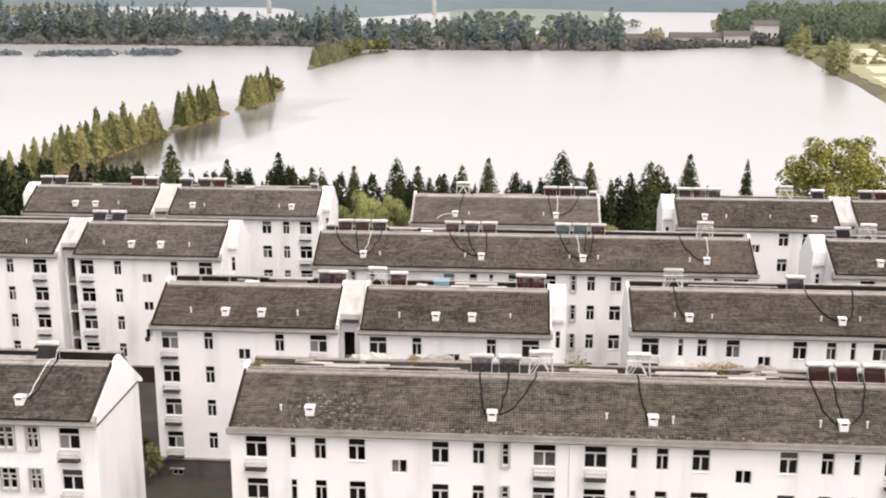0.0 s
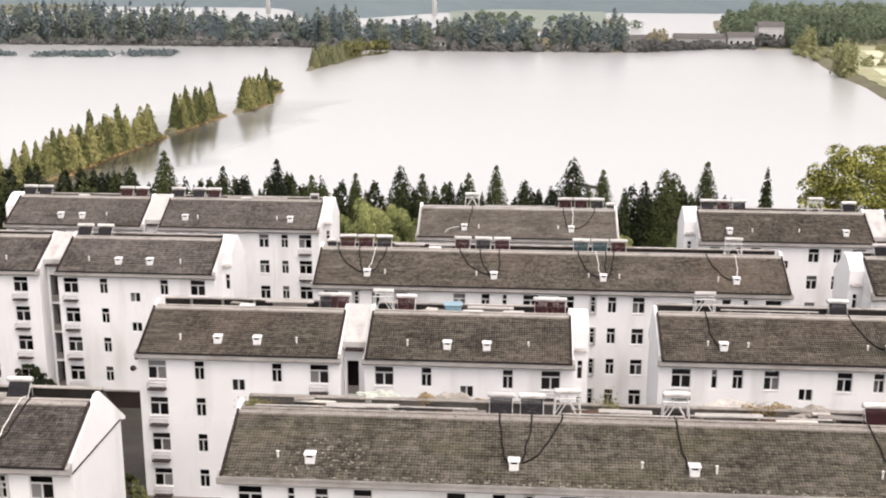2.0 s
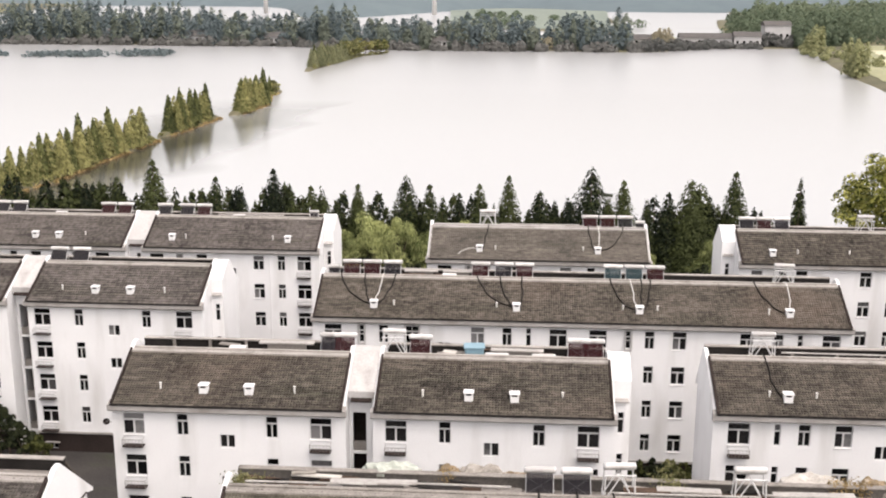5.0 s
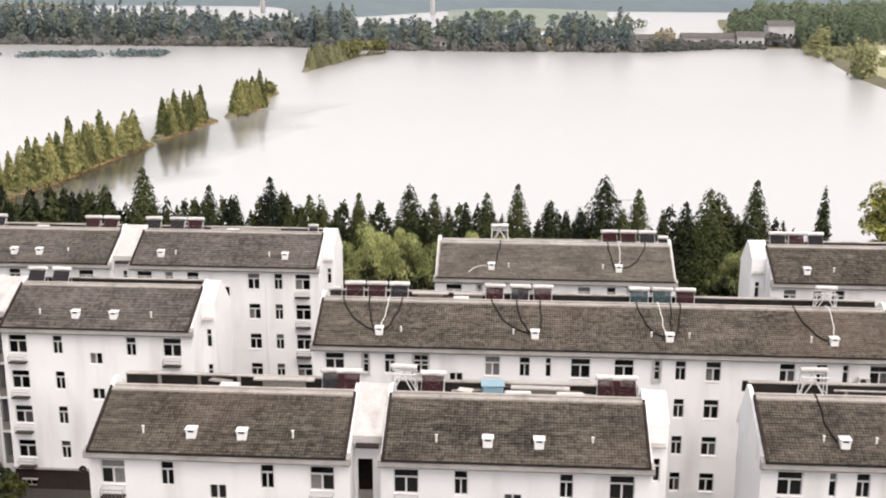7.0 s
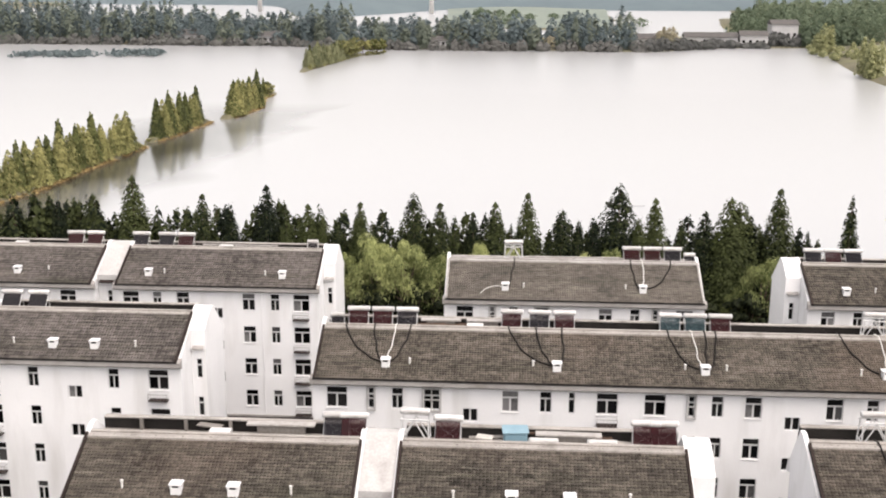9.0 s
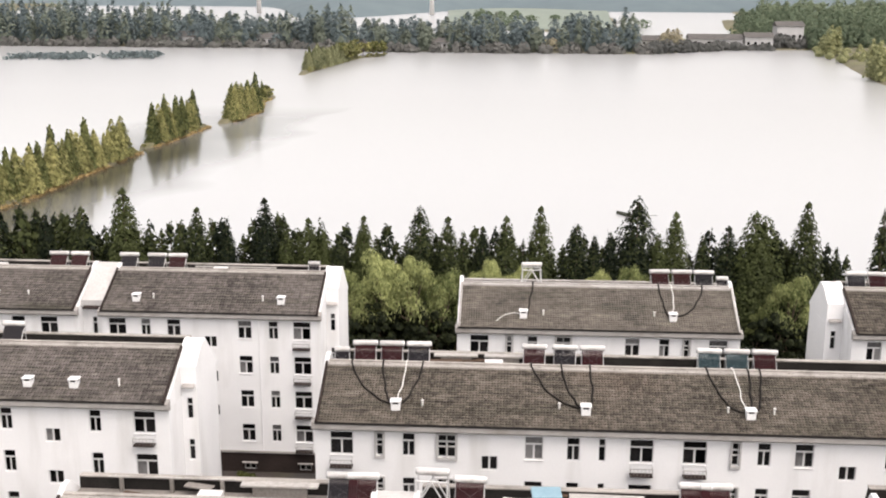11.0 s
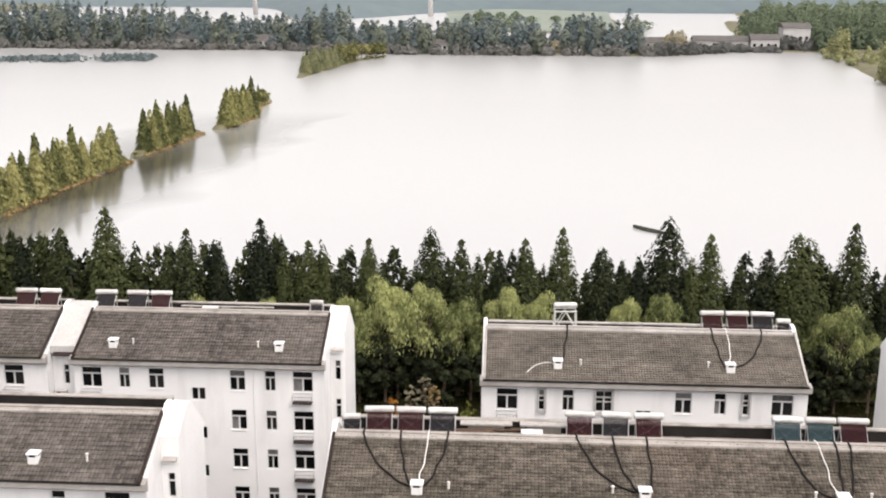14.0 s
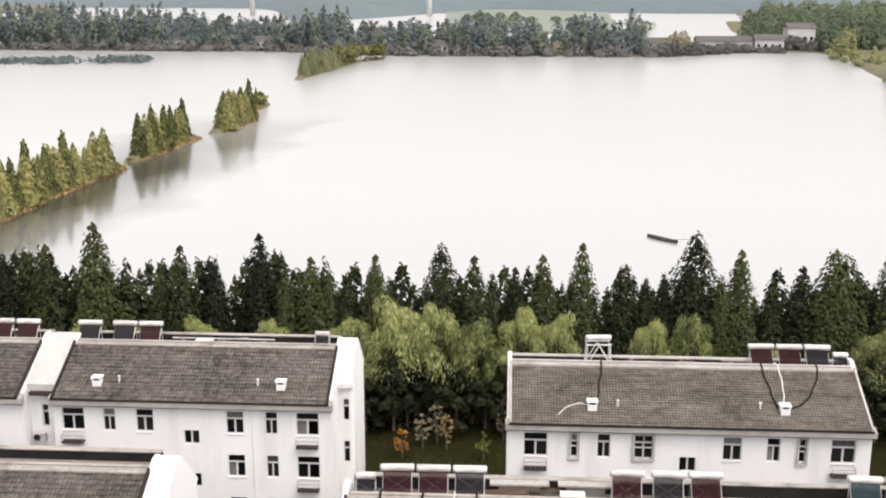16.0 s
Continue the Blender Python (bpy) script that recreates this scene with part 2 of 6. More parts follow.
MOSS = surface("roof_moss", (0.035, 0.04, 0.012), (0.15, 0.15, 0.05), rough=0.95, scale=2.0, fine=12, bump=0.6)
RUST = surface("rusty_scrap", (0.034, 0.022, 0.017), (0.115, 0.076, 0.054), rough=0.9, scale=2, fine=15, bump=0.3)
SCRAP = surface("pale_scrap", (0.2, 0.18, 0.155), (0.48, 0.455, 0.42), rough=0.85, scale=2, fine=15, bump=0.3, vary=0.5)
DIRTY_PANEL = surface("stained_panel", (0.2, 0.19, 0.175), (0.46, 0.44, 0.42), rough=0.7, scale=0.9, fine=6, bump=0.1, stains=(((0.12, 0.09, 0.07), 0.7, 1.5, (0.4, 1.0, 1.0)),))
EARTH = surface("ground_earth", (0.05, 0.055, 0.03), (0.16, 0.14, 0.085), rough=0.95, scale=0.06, fine=1.5, bump=0.4,
                stains=(((0.2, 0.2, 0.06), 0.8, 0.02, (1.0, 1.0, 1.0)),))
PAVING = surface("yard_ground", (0.017, 0.015, 0.014), (0.052, 0.046, 0.042), rough=0.95, scale=0.3, fine=5, bump=0.2,
                 stains=(((0.075, 0.03, 0.024), 0.75, 0.15, (1.0, 1.0, 1.0)), ((0.035, 0.045, 0.016), 0.8, 0.25, (0.6, 1.4, 1.0)), ((0.075, 0.07, 0.066), 0.5, 0.12, (0.4, 2.0, 1.0))))
STORE_WALL = surface("store_wall", (0.042, 0.04, 0.04), (0.1, 0.096, 0.096), rough=0.95, scale=0.5, fine=8, bump=0.2, stains=(((0.018, 0.016, 0.015), 0.7, 0.6, (1.0, 1.0, 0.3)),))
BARK = surface("bark", (0.05, 0.035, 0.025), (0.14, 0.1, 0.075), rough=0.95, scale=2, fine=15, bump=0.5)
NEEDLES = leafage("dark_needles", (0.005, 0.009, 0.004), (0.047, 0.057, 0.02), 0.12, 0.5, 0.6)
NEEDLES_PALE = leafage("yellowing_needles", (0.09, 0.1, 0.036), (0.33, 0.31, 0.13), 0.3, 0.4)
NEEDLES_MID = leafage("olive_needles", (0.032, 0.042, 0.015), (0.14, 0.148, 0.055), 0.2, 0.5)
WILLOW_LEAF = leafage("willow_leaves", (0.068, 0.09, 0.032), (0.4, 0.425, 0.18), 0.3, 0.4)
BROAD_LEAF = leafage("broad_leaves", (0.045, 0.06, 0.014), (0.35, 0.34, 0.09), 0.3)
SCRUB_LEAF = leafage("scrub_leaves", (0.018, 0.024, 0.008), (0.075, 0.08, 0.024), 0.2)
AUTUMN_LEAF = leafage("autumn_leaves", (0.28, 0.1, 0.02), (0.5, 0.26, 0.06), 0.3)
STRAW = leafage("dry_grass", (0.18, 0.125, 0.055), (0.42, 0.31, 0.15), 0.2)
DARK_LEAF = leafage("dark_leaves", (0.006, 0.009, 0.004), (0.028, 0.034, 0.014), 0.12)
TAN_LEAF = leafage("tan_leaves", (0.2, 0.175, 0.12), (0.36, 0.33, 0.24), 0.4)
# distance haze is mixed into the next four leaf colours
HAZED_LEAF = leafage("far_woods", (0.115, 0.148, 0.155), (0.185, 0.222, 0.225), 0.5, 0.1)
HAZED_DULL = leafage("far_dull_woods", (0.125, 0.155, 0.13), (0.21, 0.235, 0.185), 0.5, 0.1)
HAZED_GREEN = leafage("far_green_woods", (0.1, 0.135, 0.09), (0.195, 0.23, 0.15), 0.45, 0.2)
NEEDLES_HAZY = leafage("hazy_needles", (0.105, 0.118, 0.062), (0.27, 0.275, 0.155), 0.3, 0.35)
SHORE_LEAF = leafage("shore_leaves", (0.18, 0.195, 0.1), (0.4, 0.4, 0.215), 0.45, 0.35)
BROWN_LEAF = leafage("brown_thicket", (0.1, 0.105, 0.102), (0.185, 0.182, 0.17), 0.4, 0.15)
MEADOW = surface("meadow_grass", (0.17, 0.18, 0.1), (0.34, 0.33, 0.2), rough=0.95, scale=0.05, fine=0.6, bump=0.1, stains=(((0.16, 0.17, 0.08), 0.7, 0.06, (1.0, 1.0, 1.0)),))
# meadow green already lifted and greyed by painted-in haze
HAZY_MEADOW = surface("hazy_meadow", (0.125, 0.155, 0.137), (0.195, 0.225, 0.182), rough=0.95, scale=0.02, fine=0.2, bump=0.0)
MEADOW_LEAF = leafage("weed_leaves", (0.07, 0.08, 0.03), (0.26, 0.25, 0.12), 0.25)
PADDY = surface("paddy_straw", (0.36, 0.34, 0.22), (0.58, 0.55, 0.41), rough=0.95, scale=0.08, fine=0.8, bump=0.1)
# the blue-grey is aerial haze, put into the hills' base colour
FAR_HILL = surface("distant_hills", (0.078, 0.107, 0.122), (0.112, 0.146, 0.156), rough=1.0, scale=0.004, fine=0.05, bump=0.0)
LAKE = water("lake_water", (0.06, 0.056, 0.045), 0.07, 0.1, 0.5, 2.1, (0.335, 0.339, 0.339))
CANAL = water("canal_water", (0.02, 0.02, 0.008), 0.04, 0.05, 0.8)
HULL = surface("weathered_boat_wood", (0.022, 0.027, 0.018), (0.075, 0.08, 0.055), rough=0.8, scale=1.5, fine=10, bump=0.2)
FAR_WALL = surface("far_house_wall", (0.34, 0.34, 0.34), (0.52, 0.51, 0.51), rough=0.9, scale=0.2, fine=2, bump=0.0)
FAR_ROOF = surface("far_house_roof", (0.06, 0.058, 0.057), (0.11, 0.1, 0.095), rough=0.95, scale=0.3, fine=2, bump=0.0)


# ---- mesh helpers ----
for dull in (TUBE_RED, TUBE_DARK, TUBE_TEAL, HOSE, NEAR_BLACK, PLINTH, TILE, TILE_WARM, TILE_MOSSY, TILE_GREY, TILE_DUSTY, RUST):
    dull.node_tree.nodes["Principled BSDF"].inputs["Specular IOR Level"].default_value = 0.15


def mesh_of(name, verts, faces, material, smooth=False):
    me = bpy.data.meshes.new(name)
    me.from_pydata(verts, [], faces)
    me.materials.append(material)
    if smooth:
        me.polygons.foreach_set("use_smooth", [True] * len(me.polygons))
    me.update()
    return me


def finish(name, bm, material, smooth=False):
    bmesh.ops.recalc_face_normals(bm, faces=bm.faces)
    me = bpy.data.meshes.new(name)
    bm.to_mesh(me)
    bm.free()
    me.materials.append(material)
    if smooth:
        me.polygons.foreach_set("use_smooth", [True] * len(me.polygons))
    return me


def part(name, me, parent, m=None, label=""):
    """A mesh as one part under a thing or a part, at the pose m in its parent."""
    ob = new(name, me)
    ob.parent = parent
    if m is not None:
        ob.matrix_basis = m
    return tagged(ob, label)


def thing(name, label, category, m, group="", kind=""):
    ob = new(name)
    ob.matrix_basis = m
    return tagged(ob, label, category, group, kind)


def box(bm, x0, x1, y0, y1, z0, z1, bevel=0.0):
    r = bmesh.ops.create_cube(bm, size=1, matrix=Matrix.LocRotScale(((x0 + x1) / 2, (y0 + y1) / 2, (z0 + z1) / 2), None, (x1 - x0, y1 - y0, z1 - z0)))
    if bevel:
        edges = {e for v in r["verts"] for e in v.link_edges}
        bmesh.ops.bevel(bm, geom=list(edges), offset=bevel, segments=1, affect="EDGES")


def box_mesh(name, material, x0, x1, y0, y1, z0, z1, bevel=0.0):
    bm = bmesh.new()
    box(bm, x0, x1, y0, y1, z0, z1, bevel)
    return finish(name, bm, material)


def rod(bm, a, b, r, sides=8, r2=None):
    a, b = Vector(a), Vector(b)
    turn = (b - a).to_track_quat("Z", "Y").to_matrix().to_4x4()
    bmesh.ops.create_cone(bm, cap_ends=True, segments=sides, radius1=r, radius2=r if r2 is None else r2, depth=(b - a).length,
                          matrix=Matrix.Translation((a + b) / 2) @ turn)


def prism(bm, profile, x0, x1):
    """A profile of (y, z) drawn out along x."""
    a = [bm.verts.new((x0, y, z)) for y, z in profile]
    b = [bm.verts.new((x1, y, z)) for y, z in profile]
    bm.faces.new(a)
    bm.faces.new(b[::-1])
    for i in range(len(profile)):
        j = (i + 1) % len(profile)
        bm.faces.new((a[i], b[i], b[j], a[j]))


def tube(points, r, sides=6):
    """Vertices and faces of a pipe along a line of points."""
    verts, faces = [], []
    for i, p in enumerate(points):
        d = Vector(points[min(i + 1, len(points) - 1)]) - Vector(points[max(i - 1, 0)])
        q = d.to_track_quat("Z", "Y")
        for k in range(sides):
            a = 2 * math.pi * k / sides
            verts.append(tuple(Vector(p) + q @ Vector((r * math.cos(a), r * math.sin(a), 0))))
    for i in range(len(points) - 1):
        for k in range(sides):
            a, b = i * sides + k, i * sides + (k + 1) % sides
            faces.append((a, b, b + sides, a + sides))
    return verts, faces


def wall_mesh(name, material, x0, x1, z0, z1, holes, thick=0.24, depth=0.13):
    """A wall in the plane y = 0, facing -y, with rectangular openings (x, z, w, h: centre and size) through it."""
    xs = sorted({x0, x1, *(round(h[0] + s * h[2] / 2, 4) for h in holes for s in (-1, 1))})
    zs = sorted({z0, z1, *(round(h[1] + s * h[3] / 2, 4) for h in holes for s in (-1, 1))})
    verts, faces, index = [], [], {}

    def v(i, j, k):
        key = (i, j, k)
        if key not in index:
            index[key] = len(verts)
            verts.append((xs[i], thick * k, zs[j]))
        return index[key]

    def solid(i, j):
        if not (0 <= i < len(xs) - 1 and 0 <= j < len(zs) - 1):
            return False
        cx, cz = (xs[i] + xs[i + 1]) / 2, (zs[j] + zs[j + 1]) / 2
        return not any(abs(cx - h[0]) < h[2] / 2 and abs(cz - h[1]) < h[3] / 2 for h in holes)

    for i in range(len(xs) - 1):
        for j in range(len(zs) - 1):
            if not solid(i, j):
                continue
            faces.append((v(i, j, 0), v(i + 1, j, 0), v(i + 1, j + 1, 0), v(i, j + 1, 0)))
            faces.append((v(i, j, 1), v(i, j + 1, 1), v(i + 1, j + 1, 1), v(i + 1, j, 1)))
            if not solid(i - 1, j):
                faces.append((v(i, j, 0), v(i, j + 1, 0), v(i, j + 1, 1), v(i, j, 1)))
            if not solid(i + 1, j):
                faces.append((v(i + 1, j, 0), v(i + 1, j, 1), v(i + 1, j + 1, 1), v(i + 1, j + 1, 0)))
            if not solid(i, j - 1):
                faces.append((v(i, j, 0), v(i, j, 1), v(i + 1, j, 1), v(i + 1, j, 0)))
            if not solid(i, j + 1):
                faces.append((v(i, j + 1, 0), v(i + 1, j + 1, 0), v(i + 1, j + 1, 1), v(i, j + 1, 1)))
    return mesh_of(name, verts, faces, material)


# ---- ground, lake, canal ----
WATER_Z = -2.0


def step(a, b, x):
    t = min(1.0, max(0.0, (x - a) / (b - a)))
    return t * t * (3 - 2 * t)


SPIT = ((150, -108), (199, -95), (222, -88.3), (242, -87.2), (275, -84.2), (282, -84), (291, -82), (315, -79.8), (324, -75.6), (345, -72.8), (358, -75),
        (367, -76.8), (376, -75.5), (457, -79), (487, -74.5), (523, -69), (536, -60), (570, -52))


def causeway_x(y):
    return float(np.interp(y, [p[0] for p in SPIT], [p[1] for p in SPIT]))


def ground_height(x, y):
    wob = 6 * noise.noise((x * 0.02, y * 0.02, 1.7))
    town = 1 - step(126, 131, y)
    bank = step(146, 149, y + wob * 0.1) * (1 - step(156, 162, y + wob * 0.4)) * 0.6
    spit = (1 - step(1.0, 2.6, abs(x - causeway_x(y)))) * step(150, 160, y) * (1 - step(520, 560, y)) * 0.72
    for gap, wide in ((278.5, 3.2), (319.5, 3.4), (417.0, 39.0)):
        spit *= step(wide * 0.6, wide, abs(y - gap))
    far_edge = 556 + wob + 26 * step(60, 110, x) + 18 * step(-60, -120, x)
    back = 655 + wob * 2 + 200 * step(115, 150, x) + 220 * step(160, 190, x)
    far = max(step(far_edge, far_edge + 10, y) * (1 - step(back, back + 14, y)), step(1065, 1090, y + wob * 3 + 62 * step(-20, 90, x) + 345 * step(-60, -38, x) * (1 - step(62, 80, x)))) * 0.6
    root = (1 - step(-99, -91, x - (y - 190) * 0.25)) * step(150, 165, y) * (1 - step(203, 214, y)) * 0.72
    shore = 118 + 8 * step(341, 444, y) + 16 * step(444, 590, y) + 30 * (1 - step(150, 330, y))
    right = step(shore - 2, shore + 9, x + wob * 0.4) * step(140, 175, y) * (1 - step(600, 660, y)) * 0.8
    left = (1 - step(-420, -380, x)) * 0.8
    return -3.6 + 3.6 * max(town, bank, spit, far, right, left, root)


def span(a, b, n):
    return [a + (b - a) * i / n for i in range(n)]


def build_ground():
    xs = span(-4000, -450, 12) + span(-450, -110, 34) + span(-110, -50, 60) + span(-50, 110, 32) + span(110, 190, 26) + span(190, 450, 13) + span(450, 4000, 12) + [4000]
    ys = span(-600, -40, 8) + span(-40, 124, 16) + span(124, 165, 34) + span(165, 560, 160) + span(560, 640, 20) + span(640, 1200, 56) + span(1200, 4500, 14) + [4500]
    verts = [(x, y, ground_height(x, y)) for y in ys for x in xs]
    w = len(xs)
    faces = [(j * w + i, j * w + i + 1, (j + 1) * w + i + 1, (j + 1) * w + i) for j in range(len(ys) - 1) for i in range(w - 1)]
    tagged(new("ground", mesh_of("ground", verts, faces, EARTH, True)), "dark earth and grass around the lake", "ground", kind="structure")


build_ground()
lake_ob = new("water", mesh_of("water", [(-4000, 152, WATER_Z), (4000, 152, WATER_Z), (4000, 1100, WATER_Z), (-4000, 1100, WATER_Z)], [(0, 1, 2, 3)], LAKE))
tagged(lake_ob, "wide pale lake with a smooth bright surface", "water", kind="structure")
canal_ob = new("water", mesh_of("canal", [(-400, 126, WATER_Z + 0.05), (400, 126, WATER_Z + 0.05), (400, 151.9, WATER_Z + 0.05), (-400, 151.9, WATER_Z + 0.05)], [(0, 1, 2, 3)], CANAL))
tagged(canal_ob, "dark still green water behind the apartment blocks", "water", kind="structure")
YARD_Z = 1.4
yard = new("pavement", box_mesh("pavement", PAVING, -75, 75, -20, 112, -0.3, YARD_Z))
tagged(yard, "dark stained yards of earth, weeds and concrete between the blocks", "pavement", kind="structure")


# ---- apartment blocks ----
EAVE_Z = 14.45
STOREYS = (13.05, 10.27, 7.49, 4.71)
SIZES = {"W": (1.35, 1.42), "L": (1.05, 1.42), "M": (0.74, 1.42), "N": (0.4, 1.42), "S": (0.95, 0.88)}
WINDOW_MESHES = {}
CURTAINS = random.Random(29)


def window_meshes(kind):
    """Frame and panes of one window; a transom light over two casements (one in the narrow ones)."""
    if kind in WINDOW_MESHES:
        return WINDOW_MESHES[kind]
    w, h = SIZES[kind]
    f = 0.05
    x, z = w / 2, h / 2
    bar, top, panes = z - 0.42, z - 0.03, []
    if kind != "S":
        panes.append((-x + f, x - f, bar, top))
        top = bar - 0.1
    if kind == "N":
        panes.append((-x + f, x - f, -z + f, top))
    else:
        mid = 0.055 if kind != "M" else 0.04
        panes += [(-x + f, -mid, -z + f, top), (mid, x - f, -z + f, top)]
    frame_me = wall_mesh("window", FRAME, -x, x, -z, z, [((a + b) / 2, (c + d) / 2, b - a, d - c) for a, b, c, d in panes], 0.07)
    sill = box_mesh("window_sill", WHITE, -x - 0.04, x + 0.04, -0.16, 0.0, -z - 0.05, -z - 0.005) if kind in "WL" else None
    glass = [[box_mesh("pane", m, a, b, 0.03, 0.04, c, d) for a, b, c, d in panes] for m in (GLASS, CURTAIN)]
    WINDOW_MESHES[kind] = (frame_me, glass, sill)
    return WINDOW_MESHES[kind]


def add_window(parent, kind, m):
    frame_me, glass, sill = window_meshes(kind)
    ob = part("window", frame_me, parent, m)
    for clear, drawn in zip(*glass):
        part("pane", drawn if CURTAINS.random() < 0.13 else clear, ob)
    if sill:
        part("window_sill", sill, ob)
    return ob


def ledge_mesh():
    """A shallow rack under a window: slab, corner posts and rails."""
    w = 1.3
    slab = box_mesh("window_ledge", PLINTH, -w / 2, w / 2, -0.5, 0, -0.07, 0.0)
    bm = bmesh.new()
    for x in (-w / 2 + 0.02, w / 2 - 0.02):
        rod(bm, (x, -0.48, 0), (x, -0.48, 0.46), 0.02, 5)
        rod(bm, (x, -0.48, 0.45), (x, 0, 0.45), 0.015, 5)
        rod(bm, (x, -0.48, 0.22), (x, 0, 0.22), 0.012, 5)
    rod(bm, (-w / 2, -0.48, 0.45), (w / 2, -0.48, 0.45), 0.022, 5)
    rod(bm, (-w / 2, -0.48, 0.22), (w / 2, -0.48, 0.22), 0.014, 5)
    for i in range(1, 6):
        x = -w / 2 + w * i / 6
        rod(bm, (x, -0.48, 0), (x, -0.48, 0.45), 0.01, 4)
    return slab, finish("railing", bm, RACK)


def vent_meshes():
    bm = bmesh.new()
    box(bm, -0.26, 0.26, -0.24, 0.24, -0.5, 0.38, 0.02)
    body = finish("roof_vent", bm, WHITE)
    bm = bmesh.new()
    box(bm, -0.32, 0.32, -0.3, 0.3, 0.52, 0.6, 0.02)
    for x in (-0.22, 0.22):
        for y in (-0.2, 0.2):
            box(bm, x - 0.05, x + 0.05, y - 0.05, y + 0.05, 0.38, 0.52)
    cap = finish("cap", bm, WHITE)
    # near-black core added between the posts as the slot's shade
    return body, cap, box_mesh("flue", NEAR_BLACK, -0.23, 0.23, -0.21, 0.21, 0.36, 0.515)


LEDGE, LEDGE_RAIL = ledge_mesh()
VENT, VENT_CAP, VENT_SLOT_SHADE = vent_meshes()


def pipe_stub_mesh():
    bm = bmesh.new()
    rod(bm, (0, 0, -0.2), (0, 0, 0.36), 0.055, 8)
    rod(bm, (0, 0, 0.36), (0, 0, 0.42), 0.085, 8)
    return finish("vent_pipe", bm, PALE_PIPE)


STUB = pipe_stub_mesh()
CAGES = {k: wall_mesh("window_cage", CAGE, -SIZES[k][0] / 2 - 0.1, SIZES[k][0] / 2 + 0.1, -0.85, 0.8,
                      [(x, z, w, h) for x, w in ([(0, SIZES[k][0])] if k == "N" else [(-SIZES[k][0] / 4, SIZES[k][0] / 2 - 0.04), (SIZES[k][0] / 4, SIZES[k][0] / 2 - 0.04)])
                       for z, h in ((-0.36, 0.7), (0.38, 0.7))], 0.14) for k in "NML"}


def tile_shape(wide, long):
    """One arched tile: across in x, its lower edge towards -y, lying in the roof's plane (z is out of it)."""
    w, l = wide * 1.0, long * 1.14
    cross = ((-w / 2, 0.0), (-w * 0.2, 0.03), (w * 0.2, 0.03), (w / 2, 0.0))
    verts = [(x, l / 2, z) for x, z in cross] + [(x, -l / 2, z + 0.042) for x, z in cross] + [(x, -l / 2, -0.01) for x, _ in cross]
    faces = [(4 + i, 5 + i, 1 + i, i) for i in range(3)] + [(8 + i, 9 + i, 5 + i, 4 + i) for i in range(3)]
    return verts, faces


FINE, COARSE = (0.18, 0.2), (0.2, 0.3)
TILES = {size: tile_shape(*size) for size in (FINE, COARSE)}
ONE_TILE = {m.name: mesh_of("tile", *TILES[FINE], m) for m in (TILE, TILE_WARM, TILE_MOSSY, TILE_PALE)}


def roof_pitch(run, rise):
    return math.atan2(rise, run)


def tile_roof(parent, x0, x1, y0, z0, run, rise, single=None, rng=None, material=None, size=COARSE):
    """Tiles over a slope that climbs from (y0, z0) by run and rise; those whose x lies within single are parts of their own."""
    a = roof_pitch(run, rise)
    length = math.hypot(run, rise)
    nx, ny = max(1, round((x1 - x0) / size[0])), max(1, round(length / size[1]))
    dx, dy = (x1 - x0) / nx, length / ny
    base_v, verts, faces = np.array(TILES[size][0]), [], []
    turn = Matrix.Rotation(a, 4, "X")
    turn_np = np.array(turn.to_3x3())
    count = 0
    for j in range(ny):
        for i in range(nx):
            x = x0 + (i + 0.5) * dx + rng.uniform(-0.007, 0.007)
            s = (j + 0.5) * dy + rng.uniform(-0.015, 0.015)
            lift = 0.015 + rng.uniform(0, 0.022) * rng.random()
            p = Vector((x, y0 + s * math.cos(a) - lift * math.sin(a), z0 + s * math.sin(a) + lift * math.cos(a)))
            tilt = rng.uniform(-0.03, 0.03)
            if single and single[0] <= x < single[1]:
                part("tile", ONE_TILE[material.name], parent, Matrix.Translation(p) @ turn @ Matrix.Rotation(tilt, 4, "Z"))
                continue
            c, sn = math.cos(tilt), math.sin(tilt)
            v = base_v @ np.array(((c, sn, 0), (-sn, c, 0), (0, 0, 1))) @ turn_np.T + np.array(p)
            verts.append(v)
            faces.extend([tuple(k + 12 * count for k in f) for f in TILES[size][1]])
            count += 1
    if count:
        me = mesh_of("roof_tiles", np.concatenate(verts).tolist(), faces, material)
        tagged(part("roof_tiles", me, parent), kind="stuff")


RUN, RISE = 4.25, 2.05
DEPTH = 7.9


